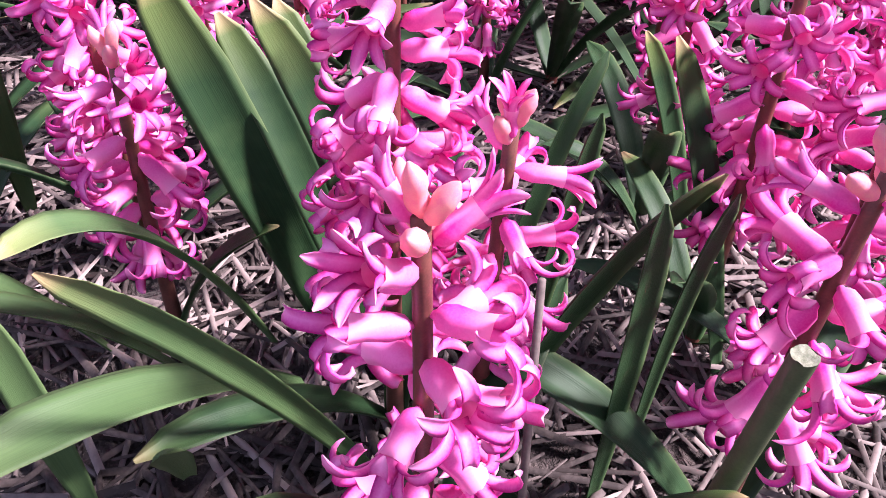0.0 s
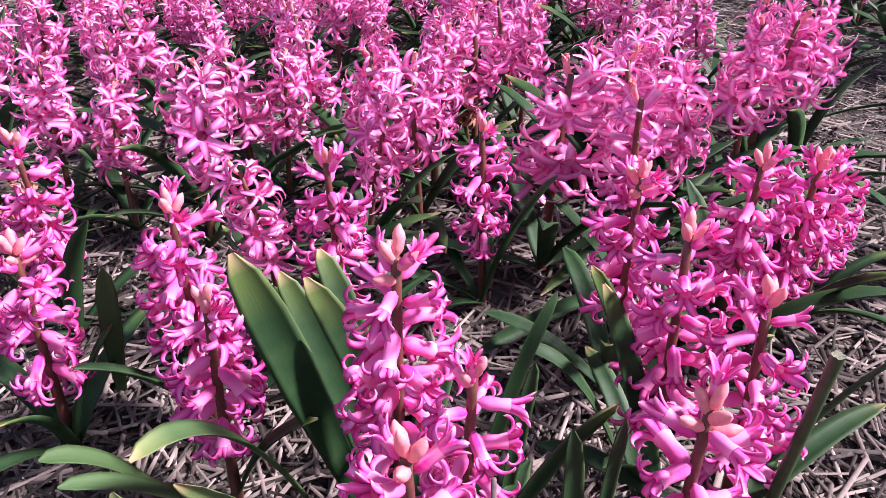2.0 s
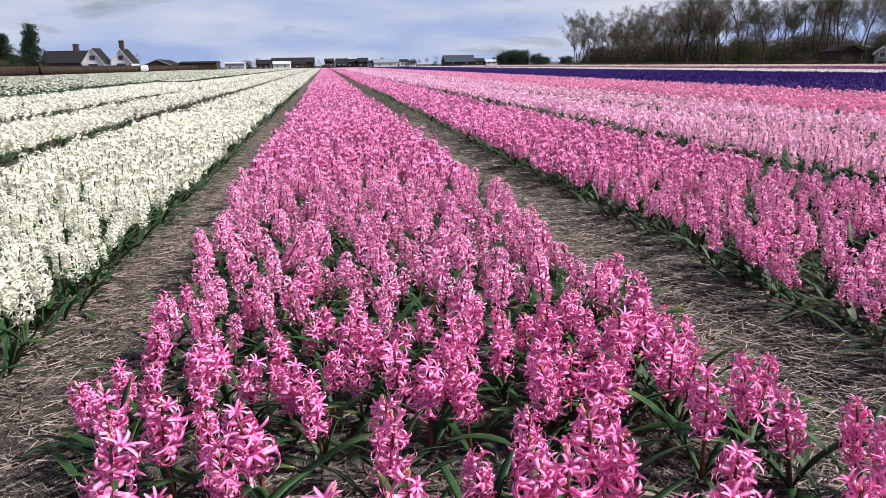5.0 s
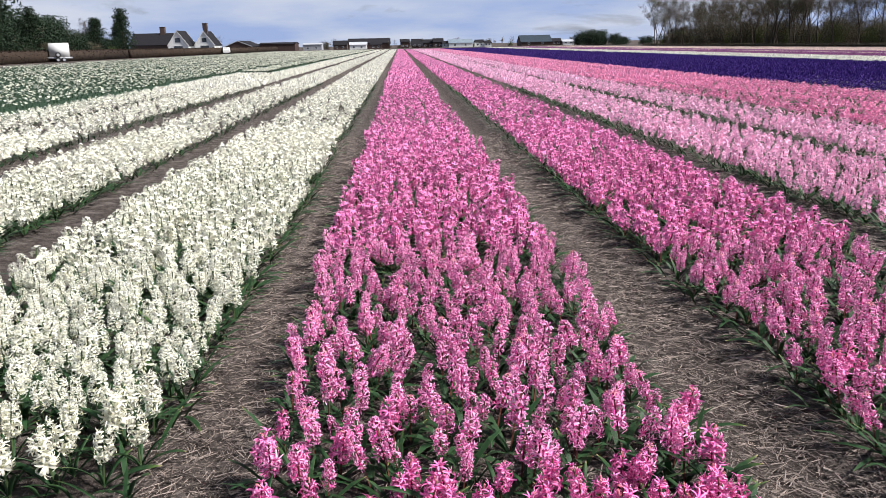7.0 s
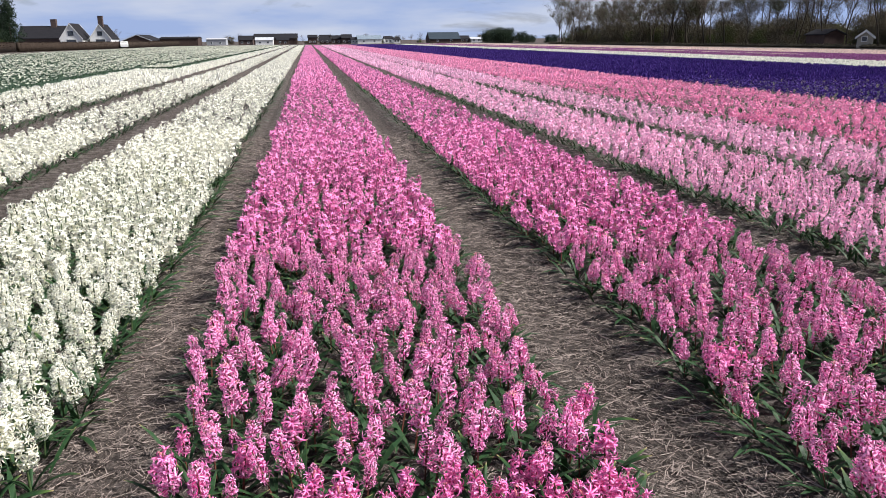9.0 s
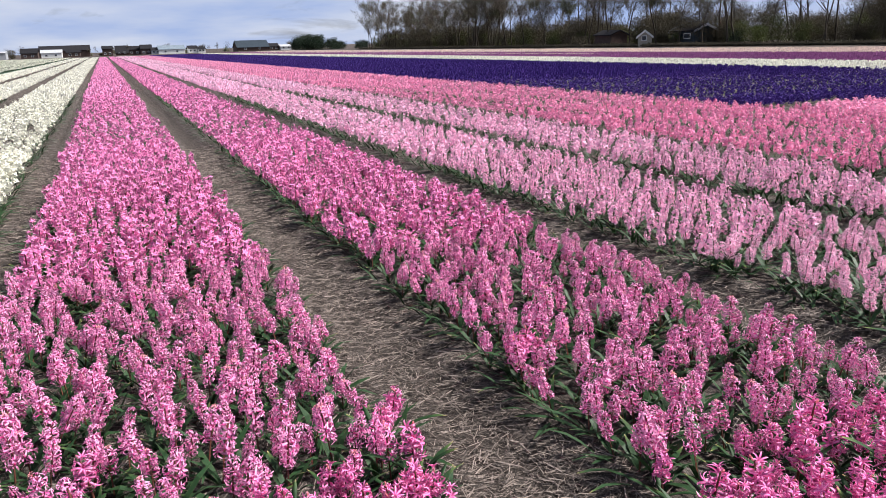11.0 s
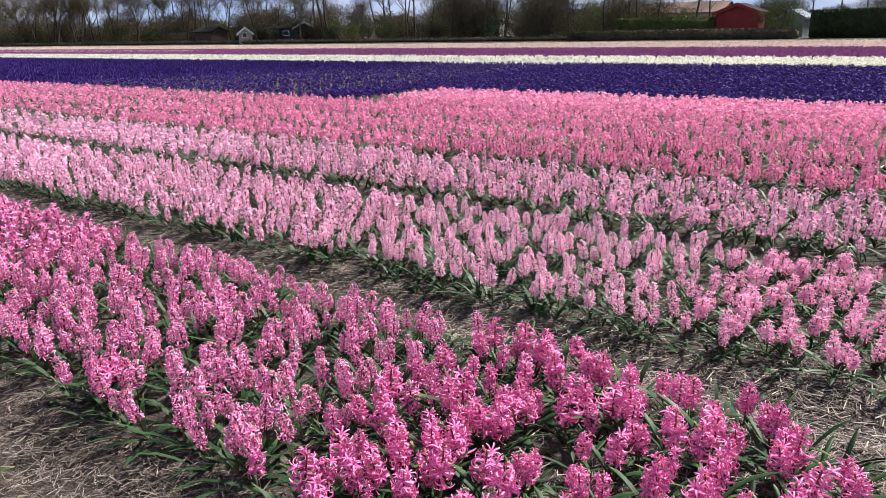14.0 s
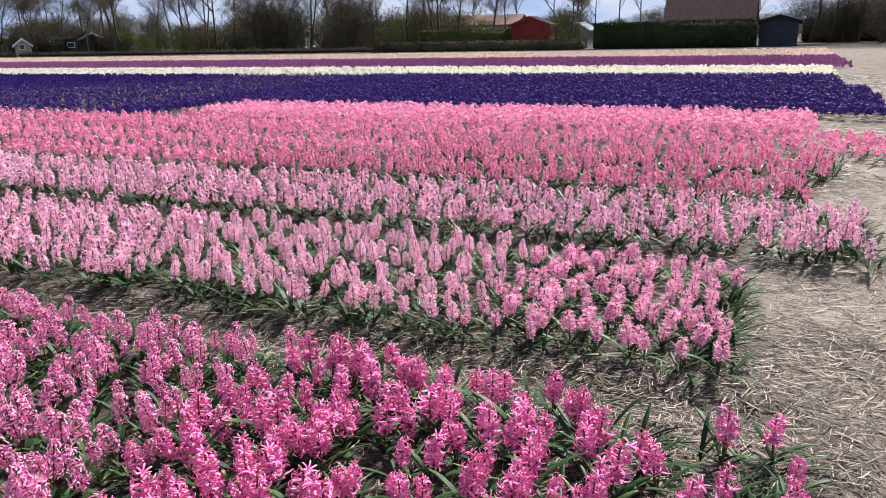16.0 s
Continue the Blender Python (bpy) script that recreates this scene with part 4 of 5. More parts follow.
def clear_of(g, taken, d):
    if not len(taken):
        return g
    t = np.array(taken)
    return g[np.min(np.hypot(g[:, None, 0] - t[None, :, 0], g[:, None, 1] - t[None, :, 1]), 1) > d]


STEP = 0.136
for x, y in np.concatenate([clear_of(spots(-0.62, 1.10, 0.95, 1.65, STEP, rng, 0.55), TAKEN, 0.145), clear_of(spots(-0.62, 1.10, 1.65, 2.4, 0.136, rng, 0.16), TAKEN, 0.10)]):
    plant(HOT if rng.random() > 0.015 else [FADED], x, y, float(np.interp(y, TIP_Y, TIP_Z)) * rng.uniform(0.86, 1.03), rng)
for x, y in clear_of(spots(-0.60, 1.10, 0.55, 0.95, 0.2, rng, 0.75), TAKEN, 0.17):
    plant(HOT, x, y, rng.uniform(0.26, 0.30), rng)
# near end of the second bed, with stragglers on the headland
for x, y in ((3.21, -0.15), (3.31, -0.33), (3.06, -0.39), (2.86, -0.17), (3.04, 0.35), (3.02, 0.10), (2.92, 0.06), (2.72, -0.05), (2.60, -0.30), (2.82, -0.42)):
    plant(HOT, x, y, rng.uniform(0.21, 0.25), rng, 1.1)
for x, y in ((1.90, 3.07), (1.84, 3.02), (1.97, 3.04), (1.93, 3.14)):
    TAKEN.append((x, y))
    plant(HOT, x, y, 0.245, rng)
for x, y in clear_of(spots(1.76, 3.36, -0.55, 1.9, STEP, rng, 0.08), TAKEN, 0.09):
    if y > 0.05 + max(0.0, (x - 2.5) * 0.4):
        plant(HOT, x, y, rng.uniform(0.21, 0.265), rng, 1.12)
for x, y in spots(4.0, 5.60, -0.08, 1.3, 0.14, rng, 0.05):
    plant(LIGHT, x, y, rng.uniform(0.225, 0.275), rng)
for x, y in spots(-2.05, -1.12, 2.5, 3.0, 0.15, rng, 0.08):
    plant(WHITE, x, y, rng.uniform(0.25, 0.29), rng)

# ---- the beds that run on to the distance ----
NAMES = {"hot": "hot pink", "light": "light pink", "coral": "coral pink", "rose": "rose pink", "white": "creamy white", "blue": "violet-blue", "purple": "purple", "pale": "pale peach"}
STARTS = {"p0": 2.4, "p1": 1.9, "p2": 1.3, "w0": 3.0}
_r = np.random.default_rng(77)
NEAR_SET = [far_plant(_r, 0.24, n, 6, 0) for n in (16, 19, 17, 20, 15, 18, 21, 17, 16, 19)]
FINE_SET = [far_plant(_r, 0.24, n, 6, 0, 0.85) for n in (21, 24, 22, 25, 20, 23, 26, 22)]
MID_SET = [far_plant(_r, 0.24, n, 4, 1) for n in (14, 16, 13, 15, 17, 14, 16, 15)]
MID_FINE_SET = [far_plant(_r, 0.24, n, 4, 1, 0.85) for n in (18, 20, 17, 19, 21, 18, 20, 19)]
CLUMP_SET = [clump_plant(_r, 0.235, 10) for _ in range(9)]
FEW_SET = [clump_plant(_r, 0.235, 7) for _ in range(9)]
DENSE_SET = [clump_plant(_r, 0.235, 10, 0) for _ in range(9)]
SPIRE_SET = [spire_plant(_r, 0.235) for _ in range(9)]


def sow(shapes, g, tall, r, out, wide=1.0, lean=0.11):
    if not len(g):
        return
    pick = r.integers(len(shapes), size=len(g))
    for i, s in enumerate(shapes):
        q = g[pick == i]
        if not len(q):
            continue
        z = np.array([ground_height(x, y) for x, y in q])
        size = r.uniform(0.70, 1.10, len(q))
        out.append(many(s, np.column_stack([q, z]), r.uniform(0, 6.28, len(q)), np.column_stack([size * wide * r.uniform(0.9, 1.15, len(q)), size * tall / 0.24]), r.normal(0, lean, len(q)), r.normal(0, lean, len(q))))


for index, (name, x0, x1, y0, y1, colour, tall) in enumerate(BEDS):
    r = np.random.default_rng(1000 + index)
    start = STARTS.get(name, y0)
    off = max(0.0, x0 - 0.3, -x1 + 0.3)            # how far the bed lies to the side of the walk
    near_to = math.sqrt(max(0.0, 5.5 ** 2 - off ** 2)) if off < 5.5 else -9
    mid_to = math.sqrt(max(0.0, 10.0 ** 2 - off ** 2)) if off < 10 else -9
    clump_to = math.sqrt(max(0.0, 30.0 ** 2 - off ** 2)) if off < 30 else -9
    out = []
    a = start
    step = 0.116 if colour == "white" else 0.152 if colour == "coral" else 0.128 if colour == "hot" else 0.146
    if near_to > a:
        g = clear_of(spots(x0, x1, a, min(near_to, y1), step, r), TAKEN, 0.07)
        if name == "p1" or name == "p0":
            g = g[g[:, 1] > start]
        sow(NEAR_SET if colour in ("hot", "white") else FINE_SET, g, tall, r, out, 1.12 if colour == "white" else 1.07 if colour == "light" else 1.02, 0.15 if colour == "hot" else 0.11)
        a = near_to
    if mid_to > a:
        sow(MID_SET if colour in ("hot", "white") else MID_FINE_SET, spots(x0, x1, a, min(mid_to, y1), step, r), tall, r, out, 1.3 if colour in ("white", "hot") else 1.1)
        a = mid_to
    if clump_to > a and a < y1:
        b = min(clump_to, y1)
        cut = min(14.0, b)
        if cut > a:
            sow(DENSE_SET if x0 > 12 else CLUMP_SET, spots(x0, x1, a, cut, 0.128 if x0 > 12 else step + 0.005, r), tall, r, out, 1.38 if x0 > 12 else 1.26 if colour == "white" else 1.05)
        if b > max(a, cut):
            sow(FEW_SET, spots(x0, x1, max(a, cut), b, 0.19, r), tall, r, out, 1.3)
        a = b
    if y1 > a:
        c = min(y1, max(a, 90.0))
        if c > a:
            sow(SPIRE_SET, spots(x0, x1, a, c, 0.20, r), tall, r, out, 1.3)
        if y1 > c:
            sow(SPIRE_SET, spots(x0, x1, c, y1, 0.40, r), tall, r, out, 2.7)
    bed = new("hyacinth_bed", mesh_of("hyacinth_bed", join(out), [PETAL[colour], BUD if colour in ("hot", "coral") else PETAL[colour], LEAF, STEM if colour == "hot" else GREEN_STEM], False))
    tagged(bed, "long bed of " + NAMES[colour] + " hyacinths in full bloom over green leaves", "flower bed", "hyacinth beds", "stuff")


# ---- leaves that spread over the paths along the bed edges ----
def edging(x, y0, y1, way, r, step):
    """Low leaves lying outwards along a bed's edge; way: 1 east, -1 west."""
    n = int((y1 - y0) / step)
    sh = [leaf_shape(r, 1.0, 0.10, rise, 0.45, 0) for i, rise in enumerate((0.55, 0.8, 0.35, 1.0))]
    out = []
    for i, s in enumerate(sh):
        k = n // 4
        if k < 1:
            continue
        q = np.column_stack([x + r.uniform(-0.06, 0.05, k) * way, r.uniform(y0, y1, k), np.zeros(k)])
        q[:, 2] = [ground_height(a, b) for a, b in q[:, :2]]
        yaw = (0 if way > 0 else np.pi) + r.normal(0, 0.9, k)
        out.append(many(s, q, yaw, r.uniform(0.15, 0.25, k)))
    s = join(out)
    ob = new("edge_leaves", mesh_of("edge_leaves", s, [LEAF]))
    return tagged(ob, "dark green hyacinth leaves lying over the path's edge", "leaves", "bed edge leaves", "stuff")


def end_leaves(x0, x1, y, deep, n, r):
    """Leaves that lie outwards, to the headland, at the near end of a bed."""
    out = []
    for rise, width in ((0.6, 0.10), (0.9, 0.11), (0.4, 0.09), (1.05, 0.10)):
        k = n // 4
        q = np.column_stack([r.uniform(x0, x1, k), y + r.uniform(0, deep, k), np.zeros(k)])
        q[:, 2] = [ground_height(a, b) for a, b in q[:, :2]]
        out.append(many(leaf_shape(r, 1.0, width, rise, 0.5, 1), q, -np.pi / 2 + r.normal(0, 1.0, k), r.uniform(0.14, 0.25, k)))
    ob = new("end_leaves", mesh_of("end_leaves", join(out), [LEAF]))
    return tagged(ob, "green hyacinth leaves spreading over straw at the bed's end", "leaves", "bed end leaves", "stuff")


for i, (x0, x1, y, deep, n) in enumerate(((4.0, 5.6, -0.14, 0.25, 90), (6.15, 7.6, -0.98, 0.4, 90), (2.6, 3.3, -0.42, 0.75, 70), (-1.75, -1.1, 2.5, 0.3, 40), (8.05, 9.05, -0.6, 0.3, 50), (9.4, 10.5, -0.9, 0.3, 40))):
    end_leaves(x0, x1, y, deep, n, np.random.default_rng(350 + i))
for i, (x, y0, y1, way) in enumerate(((-0.62, 0.3, 3, -1), (1.06, 0.3, 3.2, 1), (1.78, 0.4, 30, -1), (3.34, 0.2, 14, 1), (4.0, 0.0, 26, -1), (5.45, 0.1, 20, 1),
                                      (6.14, -0.7, 26, -1), (7.6, -0.7, 22, 1), (8.04, -0.5, 24, -1), (9.03, -0.5, 24, 1), (9.38, -0.8, 24, -1), (-1.12, 2.4, 34, 1), (-3.52, 3.2, 34, 1), (-5.87, 4, 34, 1))):
    edging(x, y0, y1, way, np.random.default_rng(300 + i), 0.085 if y1 < 4 else 0.035 if x > 3.9 else 0.08)


# ---- loose straw ----
def straw_shape(bend):
    """A split straw of length 1: a folded strip, ridge up."""
    v = [(x, bend * x + y, z) for x in (-0.5, 0.5) for y, z in ((-0.026, 0.0), (0.0, 0.03), (0.026, 0.0))]
    return shape(v, [(0, 3, 4), (0, 4, 1), (1, 4, 5), (1, 5, 2)])


def scatter_straw(x0, x1, y0, y1, n, lo, hi, r, kind=STRAW):
    out = []
    for bend in (0.0, 0.06, -0.1, 0.02):
        s = straw_shape(bend)
        k = n // 4
        p = np.column_stack([r.uniform(x0, x1, k), r.uniform(y0, y1, k)])
        z = np.array([ground_height(x, y) + rough_ground(x, y) - 0.012 for x, y in p]) + r.uniform(0.001, 0.016, k)
        length = r.uniform(lo, hi, k) * r.uniform(0.5, 1, k)
        out.append(many(s, np.column_stack([p, z]), r.uniform(0, 6.28, k), length))
        v = out[-1][0].reshape(k, -1, 3)
        v[:, :, 2] += ((v[:, :, 0] - p[:, :1]) * r.normal(0, 0.13, (k, 1)))
    s = join(out)
    return tagged(new("loose_straw", mesh_of("loose_straw", s, [kind])), "loose dry straw mulch lying on the soil", "straw", "", "stuff")


_r = np.random.default_rng(9)
scatter_straw(-0.75, 1.25, -0.1, 1.6, 15000, 0.05, 0.15, _r)
scatter_straw(-1.25, 1.9, 1.4, 5.0, 12000, 0.05, 0.12, _r)
scatter_straw(2.2, 5.0, -1.6, 2.5, 16000, 0.05, 0.13, _r, PALE_STRAW)
scatter_straw(3.4, 9.5, -3.0, 0.2, 20000, 0.05, 0.14, _r, PALE_STRAW)
scatter_straw(1.05, 1.75, 1.4, 7.0, 16000, 0.04, 0.10, _r)
scatter_straw(1.05, 1.75, 7.0, 14.0, 7000, 0.06, 0.13, _r)
scatter_straw(-1.15, -0.6, 1.6, 7.0, 12000, 0.04, 0.10, _r)
scatter_straw(-1.15, -0.6, 7.0, 14.0, 5000, 0.06, 0.13, _r)
scatter_straw(3.3, 4.05, 0.0, 9.0, 10000, 0.06, 0.13, _r)
scatter_straw(1.1, 1.85, -0.2, 2.4, 6000, 0.04, 0.11, _r)
scatter_straw(1.2, 3.5, -1.2, 0.6, 5000, 0.05, 0.13, _r)
scatter_straw(9.5, 30.0, -5.5, -0.9, 9000, 0.12, 0.34, _r, PALE_STRAW)


# ---- narcissus field west of the white beds ----
def narcissus_bed(x0, x1, y0, y1, r, thin_out):
    """Rows of narcissi: leaf blades with white heads above, sparser far off."""
    area = (x1 - x0) * (y1 - y0)
    n = int(area * thin_out)
    p = np.column_stack([r.uniform(x0, x1, n), y0 + (y1 - y0) * r.random(n) ** 1.7, np.zeros(n)])
    grow = 1.0 + np.hypot(p[:, 0], p[:, 1]) / 45.0
    k = 5
    a = np.arange(k) * 2 * np.pi / k
    ring = np.column_stack([np.cos(a) * 0.016, np.sin(a) * 0.030, np.cos(a) * 0.026])          # heads nod to the side
    head = np.concatenate([ring, [[0.020, 0, -0.010]]]) + (0.012, 0, 0.33)
    flower = shape(head, [(i, (i + 1) % k, k) for i in range(k)])
    blade = []
    for i in range(3):
        c, s = math.cos(i * 2.1), math.sin(i * 2.1)
        blade.append(shape([(-s * 0.014, c * 0.014, 0), (s * 0.014, -c * 0.014, 0), (c * 0.05, s * 0.05, 0.31 - i * 0.03)], [(0, 1, 2)], None, 1))
    s = many(join([flower] + blade), p, r.uniform(0, 6.28, n), np.column_stack([grow, r.uniform(0.8, 1.1, n)]), r.normal(0, 0.1, n), r.normal(0, 0.1, n))
    under = shape([(x0, y0, 0.0), (x1, y0, 0.0), (x1, y0 + 0.3, 0.17), (x0, y0 + 0.3, 0.17), (x1, y1, 0.17), (x0, y1, 0.17), (x1 + 0.25, y0 + 0.3, 0.0), (x1 + 0.25, y1, 0.0)],
                  [(0, 1, 2), (0, 2, 3), (3, 2, 4), (3, 4, 5), (2, 6, 7), (2, 7, 4)], None, 1)
    ob = new("narcissus_bed", mesh_of("narcissus_bed", join([s, under]), [NARC_WHITE, NARC_LEAF]))
    return tagged(ob, "broad bed of white narcissi over green leaves", "flower bed", "narcissus beds", "stuff")


_r = np.random.default_rng(404)
narcissus_bed(-17.5, -10.1, 12.0, 250, _r, 6.0)
narcissus_bed(-27.5, -17.9, 16.0, 250, _r, 4.0)
narcissus_bed(-41.0, -27.9, 22.0, 250, _r, 2.5)
narcissus_bed(-9.7, -8.1, 47.5, 250, _r, 6.0)


# ---- trees ----
def branch(path_out, r, at, way, length, radius, level, tips):
    n = 5 if level < 2 else 4 if level == 2 else 3
    pts = [np.array(at, float)]
    w = np.array(way, float)
    for _ in range(n - 1):
        w = unit(w + r.normal(0, 0.11, 3) + np.array([0, 0, 0.06]))
        pts.append(pts[-1] + w * length / (n - 1))
    path_out.append(tube(pts, np.linspace(radius, radius * 0.35, n), 6 if level == 0 else 4 if level == 1 else 3, False))
    if level >= 3:
        tips += pts[1:]
        return
    for _ in range({0: 11, 1: 6, 2: 4}[level]):
        f = r.uniform(0.28 if level == 0 else 0.2, 1.0)
        i = min(int(f * (n - 1)), n - 2)
        p = pts[i] + (pts[i + 1] - pts[i]) * (f * (n - 1) - i)
        ang = r.uniform(0, 6.28)
        up = r.uniform(0.35, 1.1)
        d = unit(np.array([math.cos(ang), math.sin(ang), up]) + w * 0.4)
        branch(path_out, r, p, d, length * r.uniform(0.32, 0.55) * (1.15 - 0.5 * f if level == 0 else 1), radius * r.uniform(0.3, 0.45) * (1.2 - 0.6 * f), level + 1, tips)


def twigs(r, tips, per, length):
    out_v, out_t = [], []
    for p in tips:
        for _ in range(per):
            d = unit(r.normal(0, 1, 3) + (0, 0, 0.5)) * length * r.uniform(0.4, 1.2)
            s = unit(np.cross(d, r.normal(0, 1, 3))) * 0.011
            q = p + r.normal(0, 0.12, 3)
            k = len(out_v)
            out_v += [q - s, q + s, q + d]
            out_t.append((k, k + 1, k + 2))
    return shape(out_v, out_t)


def leaf_cloud(r, centres, per, spread_by, size):
    """Many small leaf clusters, each a bent pair of triangles, about the given centres."""
    c = np.repeat(np.asarray(centres), per, 0)
    n = len(c)
    c = c + np.clip(r.normal(0, 1, (n, 3)), -1.5, 1.5) * np.asarray(spread_by)
    a, b = unit(r.normal(0, 1, (n, 3))), unit(r.normal(0, 1, (n, 3)))
    k = size * r.uniform(0.6, 1.3, (n, 1))
    v = np.stack([c - a * k, c + b * k * 0.7, c + a * k, c - b * k * 0.5 + (0, 0, 0.3) * k], 1).reshape(-1, 3)
    t = (np.array([(0, 1, 2), (0, 2, 3)])[None] + (np.arange(n) * 4)[:, None, None]).reshape(-1, 3)
    return shape(v, t)


def tree_kind(seed, height, crown, label, leafy=0.0, slim=False, foliage=YOUNG, per=7):
    """A tree to be copied: trunk with limbs, and a crown of twigs or young leaves."""
    r = np.random.default_rng(seed)
    wood, tips = [], []
    stems = 3 if slim else 1
    for i in range(stems):
        way = unit(np.array([r.normal(0, 0.12), r.normal(0, 0.12), 1.0]))
        branch(wood, r, (r.normal(0, 0.3) * (stems > 1), r.normal(0, 0.3) * (stems > 1), -0.1), way, height * 0.86, height * 0.008 + 0.02, 0, tips)
    ob = new("tree")
    part("trunk", join(wood), BARK, ob)
    top = [twigs(r, tips, per, height * 0.05)]
    if leafy:
        pick = [p for p in tips if r.random() < leafy]
        cl = leaf_cloud(r, pick, 12, 0.34, 0.06)
        top.append((cl[0], cl[1], cl[2], cl[3] + 1))
    part("crown", join(top), [crown, foliage], ob, smooth=False)
    return tagged(ob, label, "tree", "trees along the field")


def sliver_cloud(r, centres, per, spread_by, length, width):
    """Fine bare shoots: slim triangles that mostly rise."""
    c = np.repeat(np.asarray(centres), per, 0)
    n = len(c)
    c = c + np.clip(r.normal(0, 1, (n, 3)), -1.7, 1.7) * np.asarray(spread_by)
    way = unit(r.normal(0, 1, (n, 3)) * (1.0, 1.0, 0.6) + (0, 0, 0.9)) * length * r.uniform(0.5, 1.3, (n, 1))
    side = unit(np.cross(way, r.normal(0, 1, (n, 3)))) * width
    v = np.stack([c - side, c + side, c + way], 1).reshape(-1, 3)
    return shape(v, np.arange(n * 3).reshape(-1, 3))


def bush_kind(seed, wide, tall, foliage, label, density=1.0, cluster=0.14, bare=False):
    """A bush: a few stems under an uneven crown of many small leaf clusters, or of bare shoots."""
    r = np.random.default_rng(seed)
    stems = []
    for _ in range(9):
        a = r.uniform(0, 6.28)
        e = np.array([math.cos(a) * wide * 0.3, math.sin(a) * wide * 0.3, tall * r.uniform(0.5, 0.95)])
        stems.append(tube([(0, 0, -0.05), e * (0.5, 0.5, 0.6), e], [0.05, 0.035, 0.012], 4, False))
    n = int(16 * density)
    c = np.column_stack([r.normal(0, wide * 0.24, n), r.normal(0, wide * 0.24, n), tall * (0.10 + 0.72 * r.random(n))])
    ob = new("bush")
    part("trunk", join(stems), BARK, ob)
    by = (wide * 0.13, wide * 0.13, tall * 0.10)
    crown = sliver_cloud(r, c, 230, by, tall * 0.13, 0.022) if bare else leaf_cloud(r, c, 190, by, cluster * 0.62)
    part("crown", crown, foliage, ob, smooth=False)
    return tagged(ob, label, "bush", "bushes under the trees")


TREES = [tree_kind(600, 13.0, TWIG, "tall bare tree with dark branches in early spring"),
         tree_kind(601, 15.0, TWIG, "tall bare tree with a forked dark crown"),
         tree_kind(602, 12.0, TWIG, "bare tree with its first olive green leaves", 0.15),
         tree_kind(603, 11.0, TWIG, "tree in fresh yellow-green leaf", 0.95),
         tree_kind(604, 16.0, TWIG_PALE, "tall pale multi-stemmed poplar, bare", 0.08, True, per=8)]
BUSHES = [bush_kind(700, 5.0, 3.4, SCRUB, "brownish leafless scrub under the trees", 2.4, 0.15, True),
          bush_kind(701, 5.0, 5.6, YOUNG, "bush in young olive green leaf", 2.4, 0.13),
          bush_kind(702, 4.0, 3.6, EVERGREEN, "dark evergreen bush at the field's edge"),
          bush_kind(703, 6.5, 6.4, SCRUB, "tall thicket of brown twigs and buds", 2.1, 0.16, True),
          bush_kind(704, 5.0, 5.0, SCRUB, "dense brown thicket of bare twigs", 3.4, 0.22, True),
          bush_kind(705, 5.0, 5.5, EVERGREEN, "dense dark evergreen tree in a garden", 2.6, 0.22)]
for k in TREES + BUSHES:
    k.location = (0, 0, 0)


def put(kind, x, y, size, turn):
    m = pose(x, y, 0, 0, 0, turn) @ Matrix.Scale(size, 4)
    if kind.name not in FIRST_USE:
        FIRST_USE.add(kind.name)
        kind.matrix_world = m
        return kind
    return copy_thing(kind, m)


r = np.random.default_rng(808)
# the tree line along the east side, open to the west of the sheds
for i in range(130):
    y = 216 - i * 1.66 + r.uniform(-1.2, 1.2)
    if y < 26 and y > -3:
        continue
    put(TREES[[0, 1, 2, 0, 3, 1, 2][i % 7]], r.uniform(71, 82), y, r.uniform(0.75, 1.12), r.uniform(0, 360))
for i in range(52):
    y = 215 - i * 3.45 + r.uniform(-1.5, 1.5)
    put(BUSHES[[1, 3, 1, 0, 3, 1, 2][i % 7]], r.uniform(72.5, 78), y, r.uniform(0.55, 1.2), r.uniform(0, 360))
for i in range(48):
    y = 215 - i * 3.9 + r.uniform(-2, 2)
    put(BUSHES[[3, 1, 3, 1][i % 4]], r.uniform(80, 88), y, r.uniform(0.7, 1.1), r.uniform(0, 360))
put(TREES[4], 74, 143, 1.05, 0)
put(TREES[4], 72, 146, 0.95, 80)
put(TREES[4], 70, 209, 0.8, 40)
for x, y, s in ((62.5, 268, 1.0), (64.5, 262, 1.6), (66.5, 259, 1.55), (65, 272, 1.6), (69, 262, 1.45), (71.5, 258, 1.2), (75, 262, 0.9), (79, 270, 0.9), (83, 262, 0.8), (87, 268, 0.9), (91, 262, 0.8)):
    put(BUSHES[5], x, y, s * 0.8, r.uniform(0, 360))
put(TREES[3], 70.6, 17.7, 0.62, 20)
put(TREES[3], 71.0, 17.0, 0.55, 140)
for y in (24, 27, 30, 21, 18, 15, 12, 9, 5, 2, 34, 37, 40):
    put(TREES[[0, 2, 1][int(y) % 3]], r.uniform(92, 100), y, r.uniform(0.7, 0.9), r.uniform(0, 360))
for y in (-2.6, -4.2, -5.4, -6.6, -8, -10, -13, -17, -22):
    put(TREES[int(-y) % 2], r.uniform(74, 84), y, r.uniform(0.9, 1.1), r.uniform(0, 360))
for y in (-3.5, -6, -8.5, -12, -17, -23):
    put(BUSHES[[2, 1, 3][int(-y) % 3]], r.uniform(84, 90), y, 0.9, r.uniform(0, 360))
for y in (-3, -6, -9.5, -13, -17, -21, -26):
    put(BUSHES[[4, 3][int(-y) % 2]], r.uniform(80, 86), y, r.uniform(0.65, 0.95), r.uniform(0, 360))
